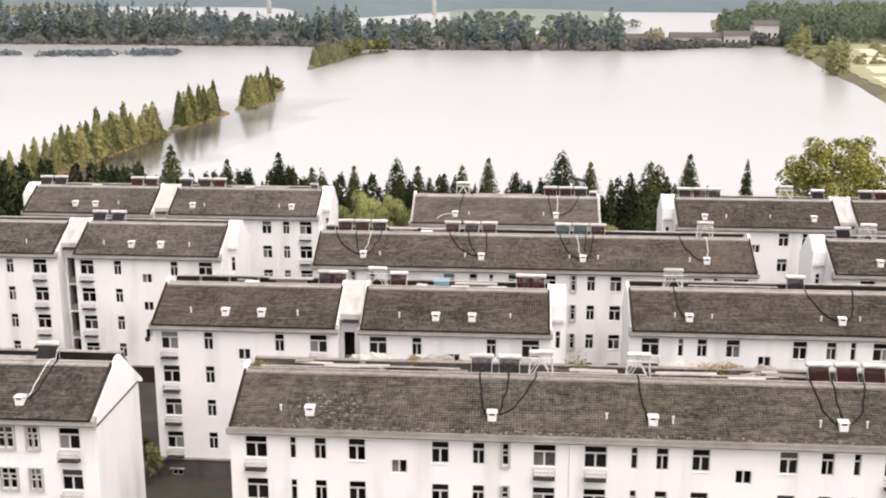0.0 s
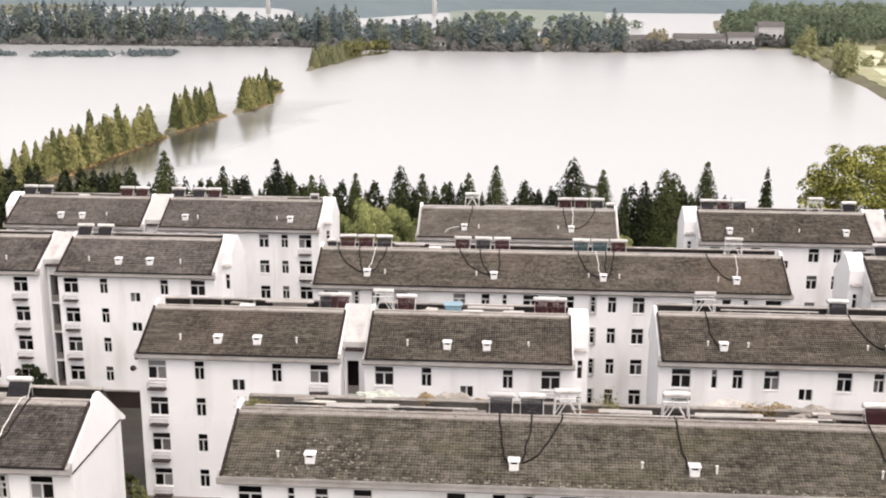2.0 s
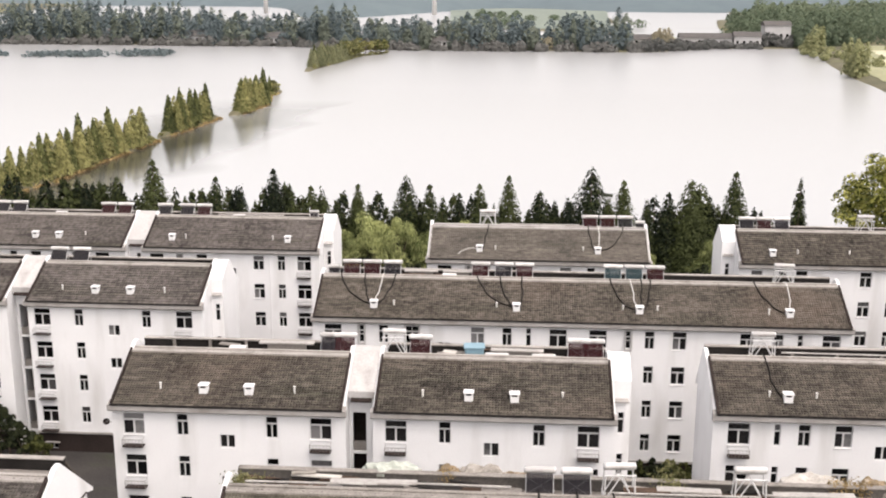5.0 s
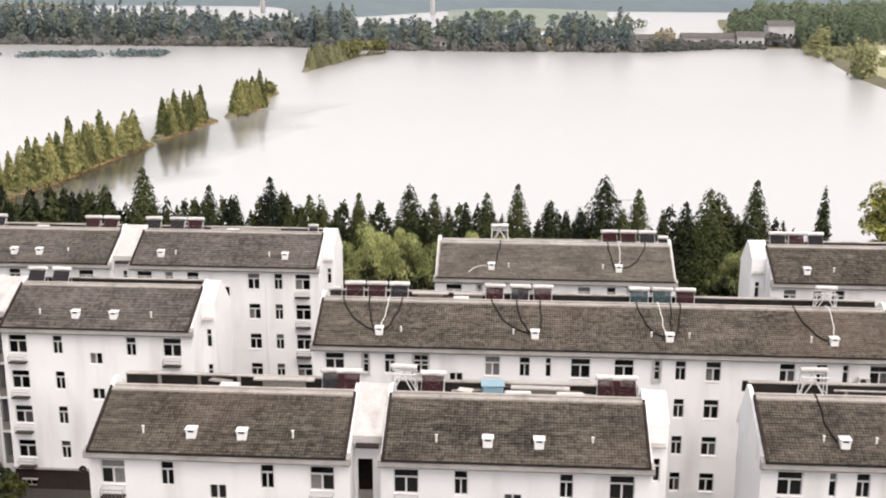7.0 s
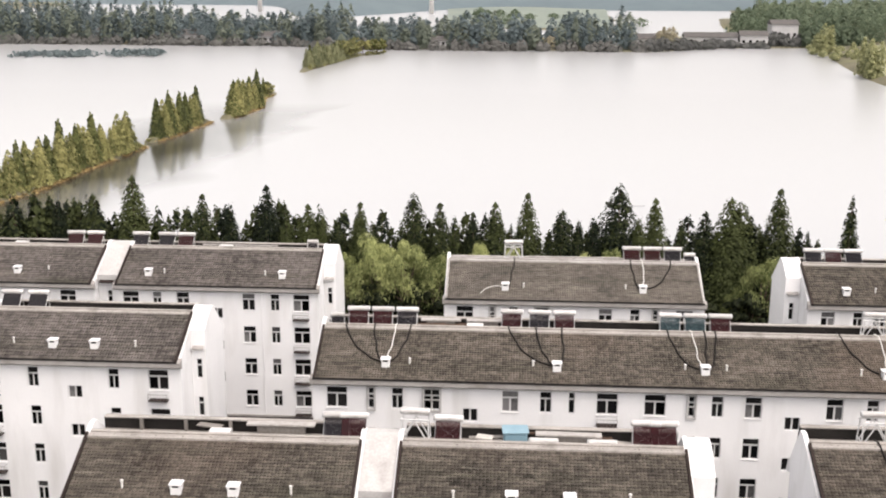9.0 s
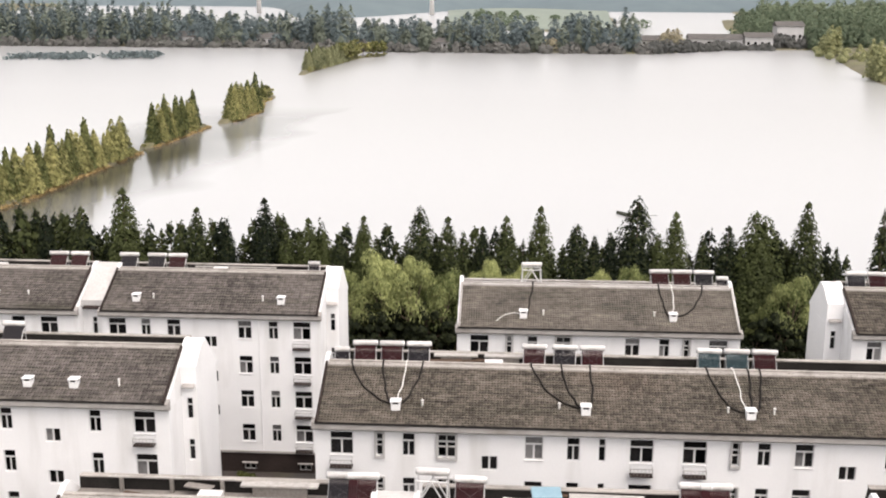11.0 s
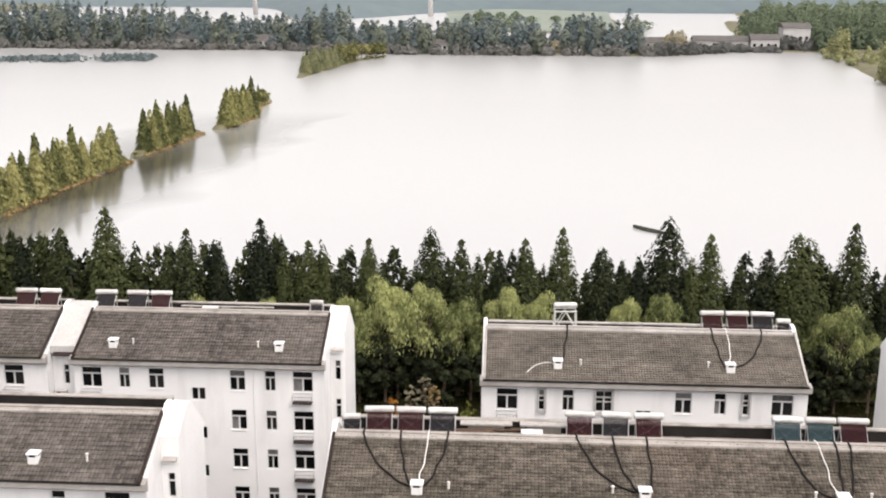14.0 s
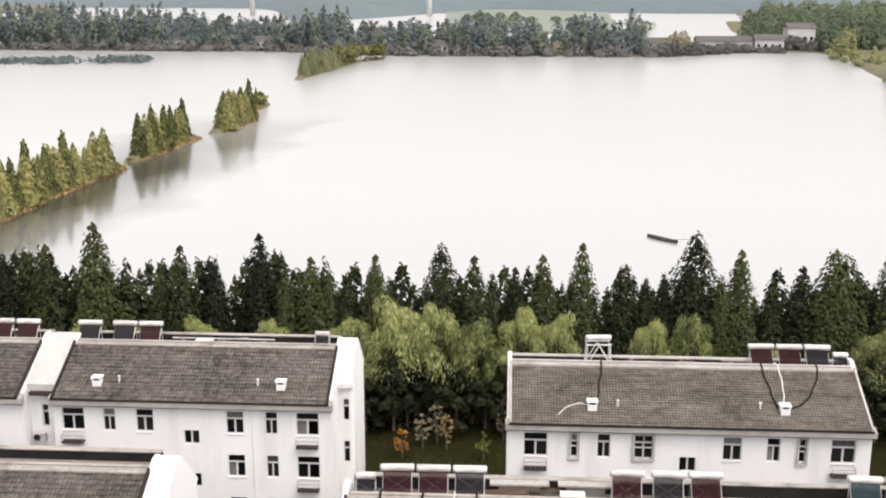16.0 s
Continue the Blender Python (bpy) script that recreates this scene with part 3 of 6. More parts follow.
def block(label, x0, x1, yw, cols, segments, vents=(), stubs=(), gable_windows=(), ledges="W", single=None, pipes=(), seed=0, rise=RISE, pale=False, bays=(), cages=(), deep=DEPTH):
    """A four-storey block over a store floor: front wall at y = yw, segments of tiled roof (x from, x to), columns of windows (x, kind)."""
    rng = random.Random(seed)
    xc, low_by = (x0 + x1) / 2, 0.5 if pale else (0.27 if seed in (6, 7, 9, 10) else 0.16)
    ob = thing("apartment_block", label, "building", pose(xc, yw, 0), "apartment blocks")
    lx = lambda x: x - xc
    for s0, s1 in segments:
        mine = [(x, k) for x, k in cols if s0 < x < s1]
        holes = []
        for x, k in mine:
            w, h = SIZES[k]
            for z in STOREYS:
                zz = z - 1.0 if k == "S" else z
                if k == "S" and z == STOREYS[-1]:
                    continue
                holes.append((lx(x), zz, w, h))
                win = add_window(ob, k, pose(lx(x) , 0.1, zz))
                if x in cages:
                    part("window_cage", CAGES[k], ob, pose(lx(x), -0.145, zz), "grey metal window cage")
                if k in ledges:
                    rack = part("window_ledge", LEDGE, ob, pose(lx(x), 0, zz - 1.32), "rack under a window")
                    part("railing", LEDGE_RAIL, rack, None, "thin metal railing")
        part("wall", wall_mesh("wall", WHITE, lx(s0), lx(s1), 3.15, EAVE_Z, holes), ob)
        store = [(lx(x), 1.9, 0.9, 0.55) for x, k in mine if k in "WL"]
        part("plinth", wall_mesh("plinth", PLINTH if seed in (5, 6, 7) else STORE_WALL, lx(s0), lx(s1), 0.0, 3.15, store), ob, pose(0, 0.06, 0), "dark grey store floor")
        for x, z, w, h in store:
            q = (w - 0.15) / 2
            low = part("window", wall_mesh("store_window", FRAME, -w / 2, w / 2, -h / 2, h / 2, [(k * (q / 2 + 0.025), 0, q, h - 0.1) for k in (-1, 1)], 0.05), ob, pose(x, 0.16, z))
            part("pane", box_mesh("pane", GLASS, -w / 2 + 0.05, w / 2 - 0.05, 0.02, 0.03, -h / 2 + 0.05, h / 2 - 0.05), low)
            part("lintel", box_mesh("lintel", CORNICE, -w / 2 - 0.15, w / 2 + 0.15, -0.32, -0.102, h / 2 + 0.02, h / 2 + 0.1), low)
        # string course between store floor and flats
        part("trim", box_mesh("trim", CORNICE, lx(s0), lx(s1), -0.08, 0.0, 3.05, 3.22), ob)
        # gable walls
        for side, gx in ((-1, s0), (1, s1)):
            wins = [(y, z) for gs, sg, y in gable_windows if gs == side and abs(sg - gx) < 0.6 for z in STOREYS]
            turn = pose(lx(gx), 0, 0, 0, 0, 90) if side > 0 else pose(lx(gx), deep, 0, 0, 0, -90)
            along = (lambda y: y) if side > 0 else (lambda y: deep - y)
            g_holes = [(along(y), z, *SIZES["N"]) for y, z in wins]
            part("wall", wall_mesh("wall", WHITE, 0.245, deep - 0.245, 0.0, EAVE_Z - 0.62, g_holes), ob, turn)
            for y, z in wins:
                add_window(ob, "N", turn @ pose(along(y), 0.1, z))
            if wins:
                y = wins[0][0]
                bm = bmesh.new()
                prism(bm, ((-0.5, 0.0), (-0.5, 0.06), (0.0, 0.3), (0.0, 0.0)), -0.6, 0.6)
                part("window_hood", finish("window_hood", bm, CORNICE), ob, turn @ pose(along(y), -0.004, STOREYS[0] + 0.95), "small concrete hood")
            bm = bmesh.new()
            rise_top = EAVE_Z + rise
            bayed = any(abs(e - gx) < 0.1 for bay in bays for e in bay[:2])
            lip = 0.0 if bayed else 0.85
            prof = ((-0.12, EAVE_Z - 0.02), (RUN - 0.62, rise_top - 0.1), (RUN + 0.25, rise_top + 0.34), (RUN + 0.75, rise_top + 0.34),
                    (deep + lip, EAVE_Z - 0.2 - 0.6 * lip), (deep + lip, EAVE_Z - 0.4 - 0.6 * lip), (deep, EAVE_Z - 0.62), (0.0, EAVE_Z - 0.62))
            a, b = (lx(gx) - 0.24, lx(gx)) if side > 0 else (lx(gx), lx(gx) + 0.24)
            prism(bm, prof, a, b)
            part("gable", finish("gable", bm, WHITE), ob)
            if seed == 2 and side > 0:
                part("moulding", box_mesh("moulding", PLINTH, lx(gx), lx(gx) + 0.07, 0.1, deep - 0.1, EAVE_Z - 0.58, EAVE_Z - 0.52), ob, None, "thin dark moulding")
        part("wall", box_mesh("wall", WHITE, lx(s0), lx(s1), deep - 0.24, deep, 0.0, EAVE_Z - 0.625), ob)
        # cornice and gutter under the eaves
        bm = bmesh.new()
        prism(bm, ((0.0, EAVE_Z - 0.52), (-0.3, EAVE_Z - 0.48), (-0.5, EAVE_Z - 0.34), (-0.5, EAVE_Z + 0.02), (-0.36, EAVE_Z + 0.02), (0.0, EAVE_Z + 0.16)), lx(s0) - 0.1, lx(s1) + 0.1)
        part("cornice", finish("cornice", bm, CORNICE), ob, None, "pale weathered cornice")
        # except on the foremost block, its black draws the shadow line below the tiles
        part("gutter", box_mesh("gutter", CORNICE if seed == 1 else NEAR_BLACK, lx(s0) + 0.1, lx(s1) - 0.1, -0.56, -0.505, EAVE_Z - 0.02, EAVE_Z + 0.1), ob, None, "thin pale gutter" if seed == 1 else "thin black gutter strip for the eave shadow line")
        # front roof deck and its tiles
        r0, r1 = lx(s0) + 0.26, lx(s1) - 0.26
        bm = bmesh.new()
        prism(bm, ((-0.45, EAVE_Z + 0.03), (RUN - 0.5, EAVE_Z + 0.03 + rise), (RUN - 0.5, EAVE_Z + rise - 0.12), (-0.45, EAVE_Z - 0.05)), r0, r1)
        part("roof_deck", finish("roof_deck", bm, TILE), ob)
        mark = (lx(single[0]), lx(single[1])) if single else None
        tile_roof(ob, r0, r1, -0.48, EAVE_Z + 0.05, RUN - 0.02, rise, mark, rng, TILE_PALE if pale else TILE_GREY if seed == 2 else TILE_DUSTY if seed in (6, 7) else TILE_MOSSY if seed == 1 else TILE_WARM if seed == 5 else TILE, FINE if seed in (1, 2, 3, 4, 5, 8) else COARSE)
        # raised verges along both roof ends
        for side in (-1, 1):
            e = r0 - 0.08 if side < 0 else r1 + 0.08
            bm = bmesh.new()
            prism(bm, ((-0.52, EAVE_Z + 0.0), (-0.52, EAVE_Z + 0.2), (RUN - 0.5, EAVE_Z + rise + 0.22), (RUN - 0.5, EAVE_Z + rise)), e - 0.07, e + 0.07)
            part("verge", finish("verge", bm, CORNICE if pale else PLINTH), ob, None, "pale cement verge" if pale else "dark mortar verge")
        # ridge beam, sunken terrace, rear parapet, rear slope
        zr = EAVE_Z + rise
        bm = bmesh.new()
        box(bm, r0 - 0.02, r1 + 0.02, RUN - 0.74, RUN - 0.02, zr - 0.3, zr + 0.1, 0.03)
        box(bm, r0 - 0.01, r1 + 0.01, RUN - 0.3, RUN - 0.06, zr + 0.102, zr + 0.19, 0.03)
        part("ridge_beam", finish("ridge_beam", bm, CORNICE if pale else (OLD_RIDGE if seed == 1 else RIDGE)), ob, None, "stained cement ridge beam")
        part("terrace", box_mesh("terrace", TERRACE, r0, r1, RUN - 0.08, RUN + 1.75, zr - 1.0, zr - 0.55), ob, None, "cement roof terrace")
        part("parapet", box_mesh("parapet", GREY_WALL if seed == 1 else NEAR_BLACK, r0, r1, RUN + 1.75, RUN + 1.95, zr - 0.9, zr + 0.2 - low_by), ob, None, "grey cement rear parapet" if seed == 1 else "black rear parapet")
        bm = bmesh.new()
        box(bm, r0, r1, RUN + 1.68, RUN + 2.05, zr + 0.204 - low_by, zr + 0.29 - low_by, 0.02)
        part("coping", finish("coping", bm, CORNICE if pale else (OLD_RIDGE if seed == 1 else RIDGE)), ob, None, "stained coping of the parapet")
        bm = bmesh.new()
        prism(bm, ((RUN + 1.96, zr + 0.1 - low_by), (deep + 0.9, EAVE_Z - 0.85), (deep + 0.9, EAVE_Z - 0.97), (RUN + 1.96, zr - 0.05 - low_by)), r0, r1)
        part("rear_roof", finish("rear_roof", bm, TILE), ob)
        # floors and backing added in near-black, so rooms behind the glass look unlit
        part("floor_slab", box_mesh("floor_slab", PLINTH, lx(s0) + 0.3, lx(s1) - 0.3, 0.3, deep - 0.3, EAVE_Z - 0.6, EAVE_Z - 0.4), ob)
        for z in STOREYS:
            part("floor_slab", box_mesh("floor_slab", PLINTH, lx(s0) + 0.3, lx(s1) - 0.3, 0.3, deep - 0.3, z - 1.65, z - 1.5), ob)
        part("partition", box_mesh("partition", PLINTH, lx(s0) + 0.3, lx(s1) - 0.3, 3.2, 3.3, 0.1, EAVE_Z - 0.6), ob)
    # white stair bays between the segments and at the ends, set back under a hood
    zr = EAVE_Z + rise
    gaps = [(a1, b0, 0) for (a0, a1), (b0, b1) in zip(segments, segments[1:])] + list(bays)
    for g0, g1, side in gaps:
        g0, g1 = lx(g0) + 0.004, lx(g1) - 0.004
        mid, w = (g0 + g1) / 2, g1 - g0
        front, back, end = ((0.85, 1.0, deep) if seed in (7, 9) else (1.3, 1.75, deep)) if side == 0 else (2.6, 2.6, 7.3)
        open_stair = side == 0 and seed in (3, 6)
        holes = [(mid - w * 0.13, z - 0.85, w * 0.5, 2.6) for z in STOREYS] if open_stair else [(mid, z - (0.25 if side == 0 else 0.1), *SIZES["N"]) for z in STOREYS]
        part("wall", wall_mesh("wall", WHITE, g0, g1, 0.0, EAVE_Z + (0.15 if side == 0 else -0.1), holes), ob, pose(0, back, 0))
        for x, z, ww, h in holes:
            if not open_stair:
                add_window(ob, "N", pose(x, back + 0.1, z))
        f = EAVE_Z + (front + 0.1) * rise / RUN
        bm = bmesh.new()
        over = 0.1 if side == 0 else 0.0
        low = f - 0.5 if side == 0 else EAVE_Z - 0.1
        prism(bm, ((front - over, low), (front - over, f), (RUN - 0.4, zr + 0.06), (RUN + 0.25, zr + 0.3), (RUN + 0.75, zr + 0.3), (end + 0.3, EAVE_Z - 0.06),
                   (end, EAVE_Z - 0.25), (back + 0.3, EAVE_Z - 0.25), (back + 0.3, low)), g0, g1)
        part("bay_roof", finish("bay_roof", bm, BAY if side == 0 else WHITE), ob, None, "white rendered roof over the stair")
        bm = bmesh.new()
        hz = f - 0.62 if side == 0 else f - 1.35
        hy = front - 0.101 if side == 0 else back - 0.004
        prism(bm, ((hy - 0.3, hz), (hy - 0.3, hz + 0.09), (hy, hz + 0.2), (hy, hz)), mid - w * 0.38, mid + w * 0.38)
        part("hood", finish("hood", bm, PLINTH if side == 0 else CORNICE), ob, None, "small concrete hood")
        if open_stair:
            for z in STOREYS:
                part("landing", box_mesh("landing", TERRACE, g0 + 0.1, g1 - 0.1, back + 0.25, back + 1.6, z - 2.38, z - 2.23), ob, None, "grey stair landing")
                part("balustrade", box_mesh("balustrade", TERRACE, mid - w * 0.37, mid + w * 0.11, back + 0.08, back + 0.14, z - 2.14, z - 1.5), ob, None, "grey stair balustrade")
            # near-black sheet put behind the openings for the stair's shade
            part("partition", box_mesh("partition", PLINTH, g0, g1, back + 1.7, back + 1.8, 0.1, EAVE_Z - 0.3), ob)
        elif side != 0:
            a, b = (g1 - 0.24, g1) if side > 0 else (g0, g0 + 0.24)
            part("wall", box_mesh("wall", WHITE, a, b, back + 0.245, end - 0.245, 0.0, EAVE_Z - 0.26), ob)
            part("wall", box_mesh("wall", WHITE, g0, g1, end - 0.24, end, 0.0, EAVE_Z - 0.26), ob)
    slope = rise / RUN
    for x in vents:
        v = part("roof_vent", VENT, ob, pose(lx(x), 0.62, EAVE_Z + 1.1 * slope), "white rendered roof vent")
        part("cap", VENT_CAP, v)
        part("flue", VENT_SLOT_SHADE, v, None, "dark block for the shade under the vent cap")
    for x in stubs:
        part("vent_pipe", STUB, ob, pose(lx(x), 0.75 + rng.uniform(-0.1, 0.2), EAVE_Z + 0.1 + 1.2 * slope), "pale plastic vent pipe")
    for x in pipes:
        bm = bmesh.new()
        rod(bm, (0, -0.05, 3.3), (0, -0.05, EAVE_Z - 0.4), 0.035, 7)
        part("downpipe", finish("downpipe", bm, WHITE), ob, pose(lx(x), 0, 0), "white painted downpipe")
    return ob


A_COLS = [(-7.75, "W"), (-5.49, "N"), (-3.82, "M"), (-1.58, "L"), (0.99, "S"), (3.48, "L"), (5.79, "M"), (7.41, "N"), (9.73, "W"),
          (12.77, "W"), (15.06, "N"), (16.71, "M"), (18.98, "L"), (21.51, "S"), (24.08, "L"), (26.34, "M"), (28.05, "N"), (30.3, "W"),
          (33.3, "W"), (35.6, "N"), (37.2, "M"), (39.5, "L"), (42.0, "S")]
WHITE_BLOCK = "white rendered four-storey block with brown tiled roof"
block(WHITE_BLOCK + " and vents", -9.35, 44.0, 54.2, A_COLS, [(-9.35, 44.0)], vents=(-4.49, 6.55, 16.12, 27.19, 38.0),
      stubs=(-6.3, 13.4, 17.3, 25.9, 28.6), single=(-9.0, -6.8), pipes=(11.25,), cages=(7.41,), seed=1)
block(WHITE_BLOCK + " ending in a gable", -46.0, -17.8, 54.5,
      [(-19.54, "W"), (-21.84, "M"), (-23.57, "L"), (-26.0, "S"), (-28.6, "L"), (-30.9, "M"), (-32.5, "N"), (-34.9, "W"), (-37.8, "W"), (-40, "N"), (-42, "M")],
      [(-46.0, -17.8)], vents=(-22.7, -33.0), cages=(-21.84, -23.57), seed=2)
block(WHITE_BLOCK + " split by a stair", -20.35, 10.55, 73.2,
      [(-19.01, "W"), (-15.95, "M"), (-13.15, "S"), (-10.36, "M"), (-7.32, "W"), (-2.7, "W"), (0.29, "M"), (3.12, "S"), (6.0, "M"), (8.98, "W")],
      [(-20.35, -5.8), (-4.1, 10.55)], vents=(-14.64, -11.81, 1.71, 4.49), stubs=(-17.4, -9.0, -1.1, 7.4), bays=((10.55, 11.7, 1),),
      single=(-20.0, -17.8), seed=3)
block(WHITE_BLOCK + " and metal racks", 16.55, 52.0, 74.4,
      [(18.14, "W"), (20.44, "N"), (22.06, "M"), (24.39, "L"), (26.79, "S"), (29.39, "L"), (31.74, "M"), (33.36, "N"), (35.5, "W"), (38.5, "W"),
       (40.8, "N"), (42.4, "M"), (44.7, "L"), (47.2, "S"), (49.7, "L")],
      [(16.55, 52.0)], vents=(21.05, 32.5, 43.0), stubs=(20.0, 22.8, 31.0, 33.9), pipes=(37.0,), seed=4, deep=6.3)
block(WHITE_BLOCK + " crossed by black hoses", -11.1, 29.5, 91.5,
      [(-9.54, "W"), (-7.32, "N"), (-5.64, "M"), (-3.43, "L"), (-0.97, "S"), (1.58, "L"), (3.83, "M"), (5.47, "N"), (7.71, "W"), (10.72, "W"), (13.0, "N"),
       (14.61, "M"), (16.85, "L"), (19.31, "S"), (21.87, "L"), (24.2, "M"), (25.8, "N"), (28.1, "W")],
      [(-11.1, 29.5)], vents=(-6.43, 4.51, 13.82, 25.0), stubs=(-4.9, 3.0, 12.6, 15.2, 23.5), single=(-10.8, -8.6), cages=(-7.32, 13.0, -3.43), seed=5)
block(WHITE_BLOCK + " in two parts", -51.5, -20.3, 93.6,
      [(-50.0, "W"), (-47.0, "M"), (-44.1, "S"), (-41.08, "M"), (-38.1, "W"), (-33.45, "W"), (-30.45, "M"), (-27.61, "S"), (-24.92, "M"), (-21.86, "W")],
      [(-51.5, -36.3), (-34.6, -20.3)], vents=(-29.11, -26.25, -45.6, -42.8), stubs=(-31.9, -23.5, -39.5), bays=((-20.3, -19.3, 1),), seed=6)
block(WHITE_BLOCK + " near the canal", -47.4, -14.1, 111.3,
      [(-45.9, "W"), (-43.7, "M"), (-41.5, "L"), (-38.9, "S"), (-37.4, "L"), (-35.0, "W"), (-29.7, "W"), (-27.5, "M"), (-25.35, "L"), (-22.55, "S"), (-19.9, "L"),
       (-17.72, "M"), (-15.55, "W")],
      [(-47.4, -32.7), (-30.9, -14.1)], vents=(-41.6, -39.3, -28.27, -17.16), stubs=(-36.8, -27.0, -18.6), bays=((-14.1, -13.1, 1), (-48.5, -47.4, -1)), pipes=(-18.8,), seed=7)
block(WHITE_BLOCK + " by the willows", -3.75, 16.6, 109.3,
      [(-2.12, "W"), (0.06, "N"), (1.73, "M"), (3.97, "L"), (6.47, "S"), (8.93, "L"), (11.22, "M"), (12.81, "N"), (15.07, "W")],
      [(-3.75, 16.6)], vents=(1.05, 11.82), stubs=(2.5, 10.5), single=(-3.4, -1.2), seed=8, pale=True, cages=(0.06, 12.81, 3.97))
block(WHITE_BLOCK + " by the trees", 24.6, 60.0, 109.8,
      [(26.2, "L"), (28.5, "M"), (30.2, "L"), (33.0, "S"), (35.9, "L"), (38.2, "M"), (40.3, "W"), (45.0, "W"), (47.3, "M"), (49.5, "L"), (52.2, "S"), (55, "L")],
      [(24.6, 41.7), (43.4, 60.0)], vents=(27.6, 39.0), stubs=(29.9, 34.5), bays=((23.4, 24.6, -1),), seed=9)
block(WHITE_BLOCK + " behind a yard", 36.2, 66.0, 91.8,
      [(39.4, "W"), (42.4, "M"), (45.2, "S"), (48.0, "M"), (51.0, "W"), (56, "W"), (59, "M"), (62, "M")],
      [(36.2, 52.4), (54.0, 66.0)], vents=(40.5, 43.3), bays=((35.0, 36.2, -1),), seed=10)


# ---- solar water heaters, hoses and clutter on the roofs ----
def heater_meshes():
    bm = bmesh.new()
    rod(bm, (-0.68, 0, 0), (0.68, 0, 0), 0.17, 14)
    tank = finish("tank", bm, TANK)
    bm = bmesh.new()
    rod(bm, (0, 0, 0), (0.09, 0, 0), 0.185, 14, 0.14)
    cap = finish("end_cap", bm, STEEL)
    bm = bmesh.new()
    rod(bm, (0, 0, 0), (0, -0.7, -0.79), 0.037, 6)
    red, dark, teal = (finish("tube", bm.copy(), m) for m in (TUBE_RED, TUBE_DARK, TUBE_TEAL))
    bm.free()
    return tank, cap, red, dark, teal


H_TANK, H_CAP, H_RED, H_DARK, H_TEAL = heater_meshes()


def strut(a, b, r, material):
    bm = bmesh.new()
    rod(bm, a, b, r, 5)
    return finish("strut", bm, material)


def stand_parts(height, width=1.3):
    """Legs, rails and crossed braces under a heater."""
    out = []
    for x in (-width / 2, width / 2):
        out += [("leg", strut((x, 0.1, 0), (x, 0.0, height - 0.2), 0.028, STEEL)), ("leg", strut((x, -0.74, 0), (x, -0.71, height - 0.9), 0.028, STEEL)),
                ("rail", strut((x, -0.72, height - 0.94), (x, 0.0, height - 0.2), 0.025, STEEL)), ("rail", strut((x, -0.74, 0.08), (x, 0.1, 0.08), 0.022, STEEL)),
                ("brace", strut((-x, 0.08, 0.1), (x, 0.04, height - 0.35), 0.018, STEEL))]
    return out + [("rail", strut((-width / 2, -0.73, height - 0.93), (width / 2, -0.73, height - 0.93), 0.05, FRAME))]


def trestle_parts(height, width=1.5):
    """A tall pale angle-iron trestle with braces on front and back."""
    out = []
    for x in (-width / 2, width / 2):
        out += [("leg", strut((x, y, 0), (x * 0.9, y * 0.7, height - 0.2), 0.04, FRAME)) for y in (-0.4, 0.4)]
        out.append(("rail", strut((x, -0.4, 0.5), (x, 0.4, 0.5), 0.03, FRAME)))
        out += [("brace", strut((x, y, 0.15), (0, y, height - 0.3), 0.035, FRAME)) for y in (-0.36, 0.36)]
    return out + [("rail", strut((-width / 2, y, height - 0.25), (width / 2, y, height - 0.25), 0.045, FRAME)) for y in (-0.36, 0.36)]


STANDS = {"tubes": stand_parts(1.4), "trestle": trestle_parts(1.75), "small": stand_parts(1.0, 0.9)}
HEATERS = {}
HEATER_LABEL = {"red": "solar water heater with white tank and dark red tubes", "dark": "solar water heater with white tank and black tubes",
                "teal": "solar water heater with white tank and teal tubes", "trestle": "white water tank on a tall braced metal trestle",
                "small": "small white water heater on a low metal stand"}


def heater(kind, x, y, z, turn=0.0):
    m = pose(x, y, z, 0, 0, turn)
    if kind in HEATERS:
        return copy_thing(HEATERS[kind], m)
    ob = thing("solar_heater" if kind != "trestle" else "water_tank", HEATER_LABEL[kind], "water heater", m, "water heaters on the roofs")
    HEATERS[kind] = ob
    height = {"trestle": 1.85, "small": 1.0}.get(kind, 1.45)
    wide = 0.6 if kind == "small" else 1.0
    for name, me in STANDS[kind if kind in STANDS else "tubes"]:
        part(name, me, ob)
    tank = part("tank", H_TANK, ob, Matrix.Translation((0, 0, height)) @ Matrix.Diagonal((wide, 1, 1, 1)), "white enamelled tank")
    part("end_cap", H_CAP, tank, pose(0.68, 0, 0))
    part("end_cap", H_CAP, tank, pose(-0.68, 0, 0, 0, 0, 180))
    if kind != "trestle":
        n, me = (16, {"red": H_RED, "teal": H_TEAL}.get(kind, H_DARK)) if kind != "small" else (9, H_DARK)
        for i in range(n):
            part("tube", me, ob, pose((i - (n - 1) / 2) * 1.26 * wide / n, -0.02, height - 0.1))
    return ob


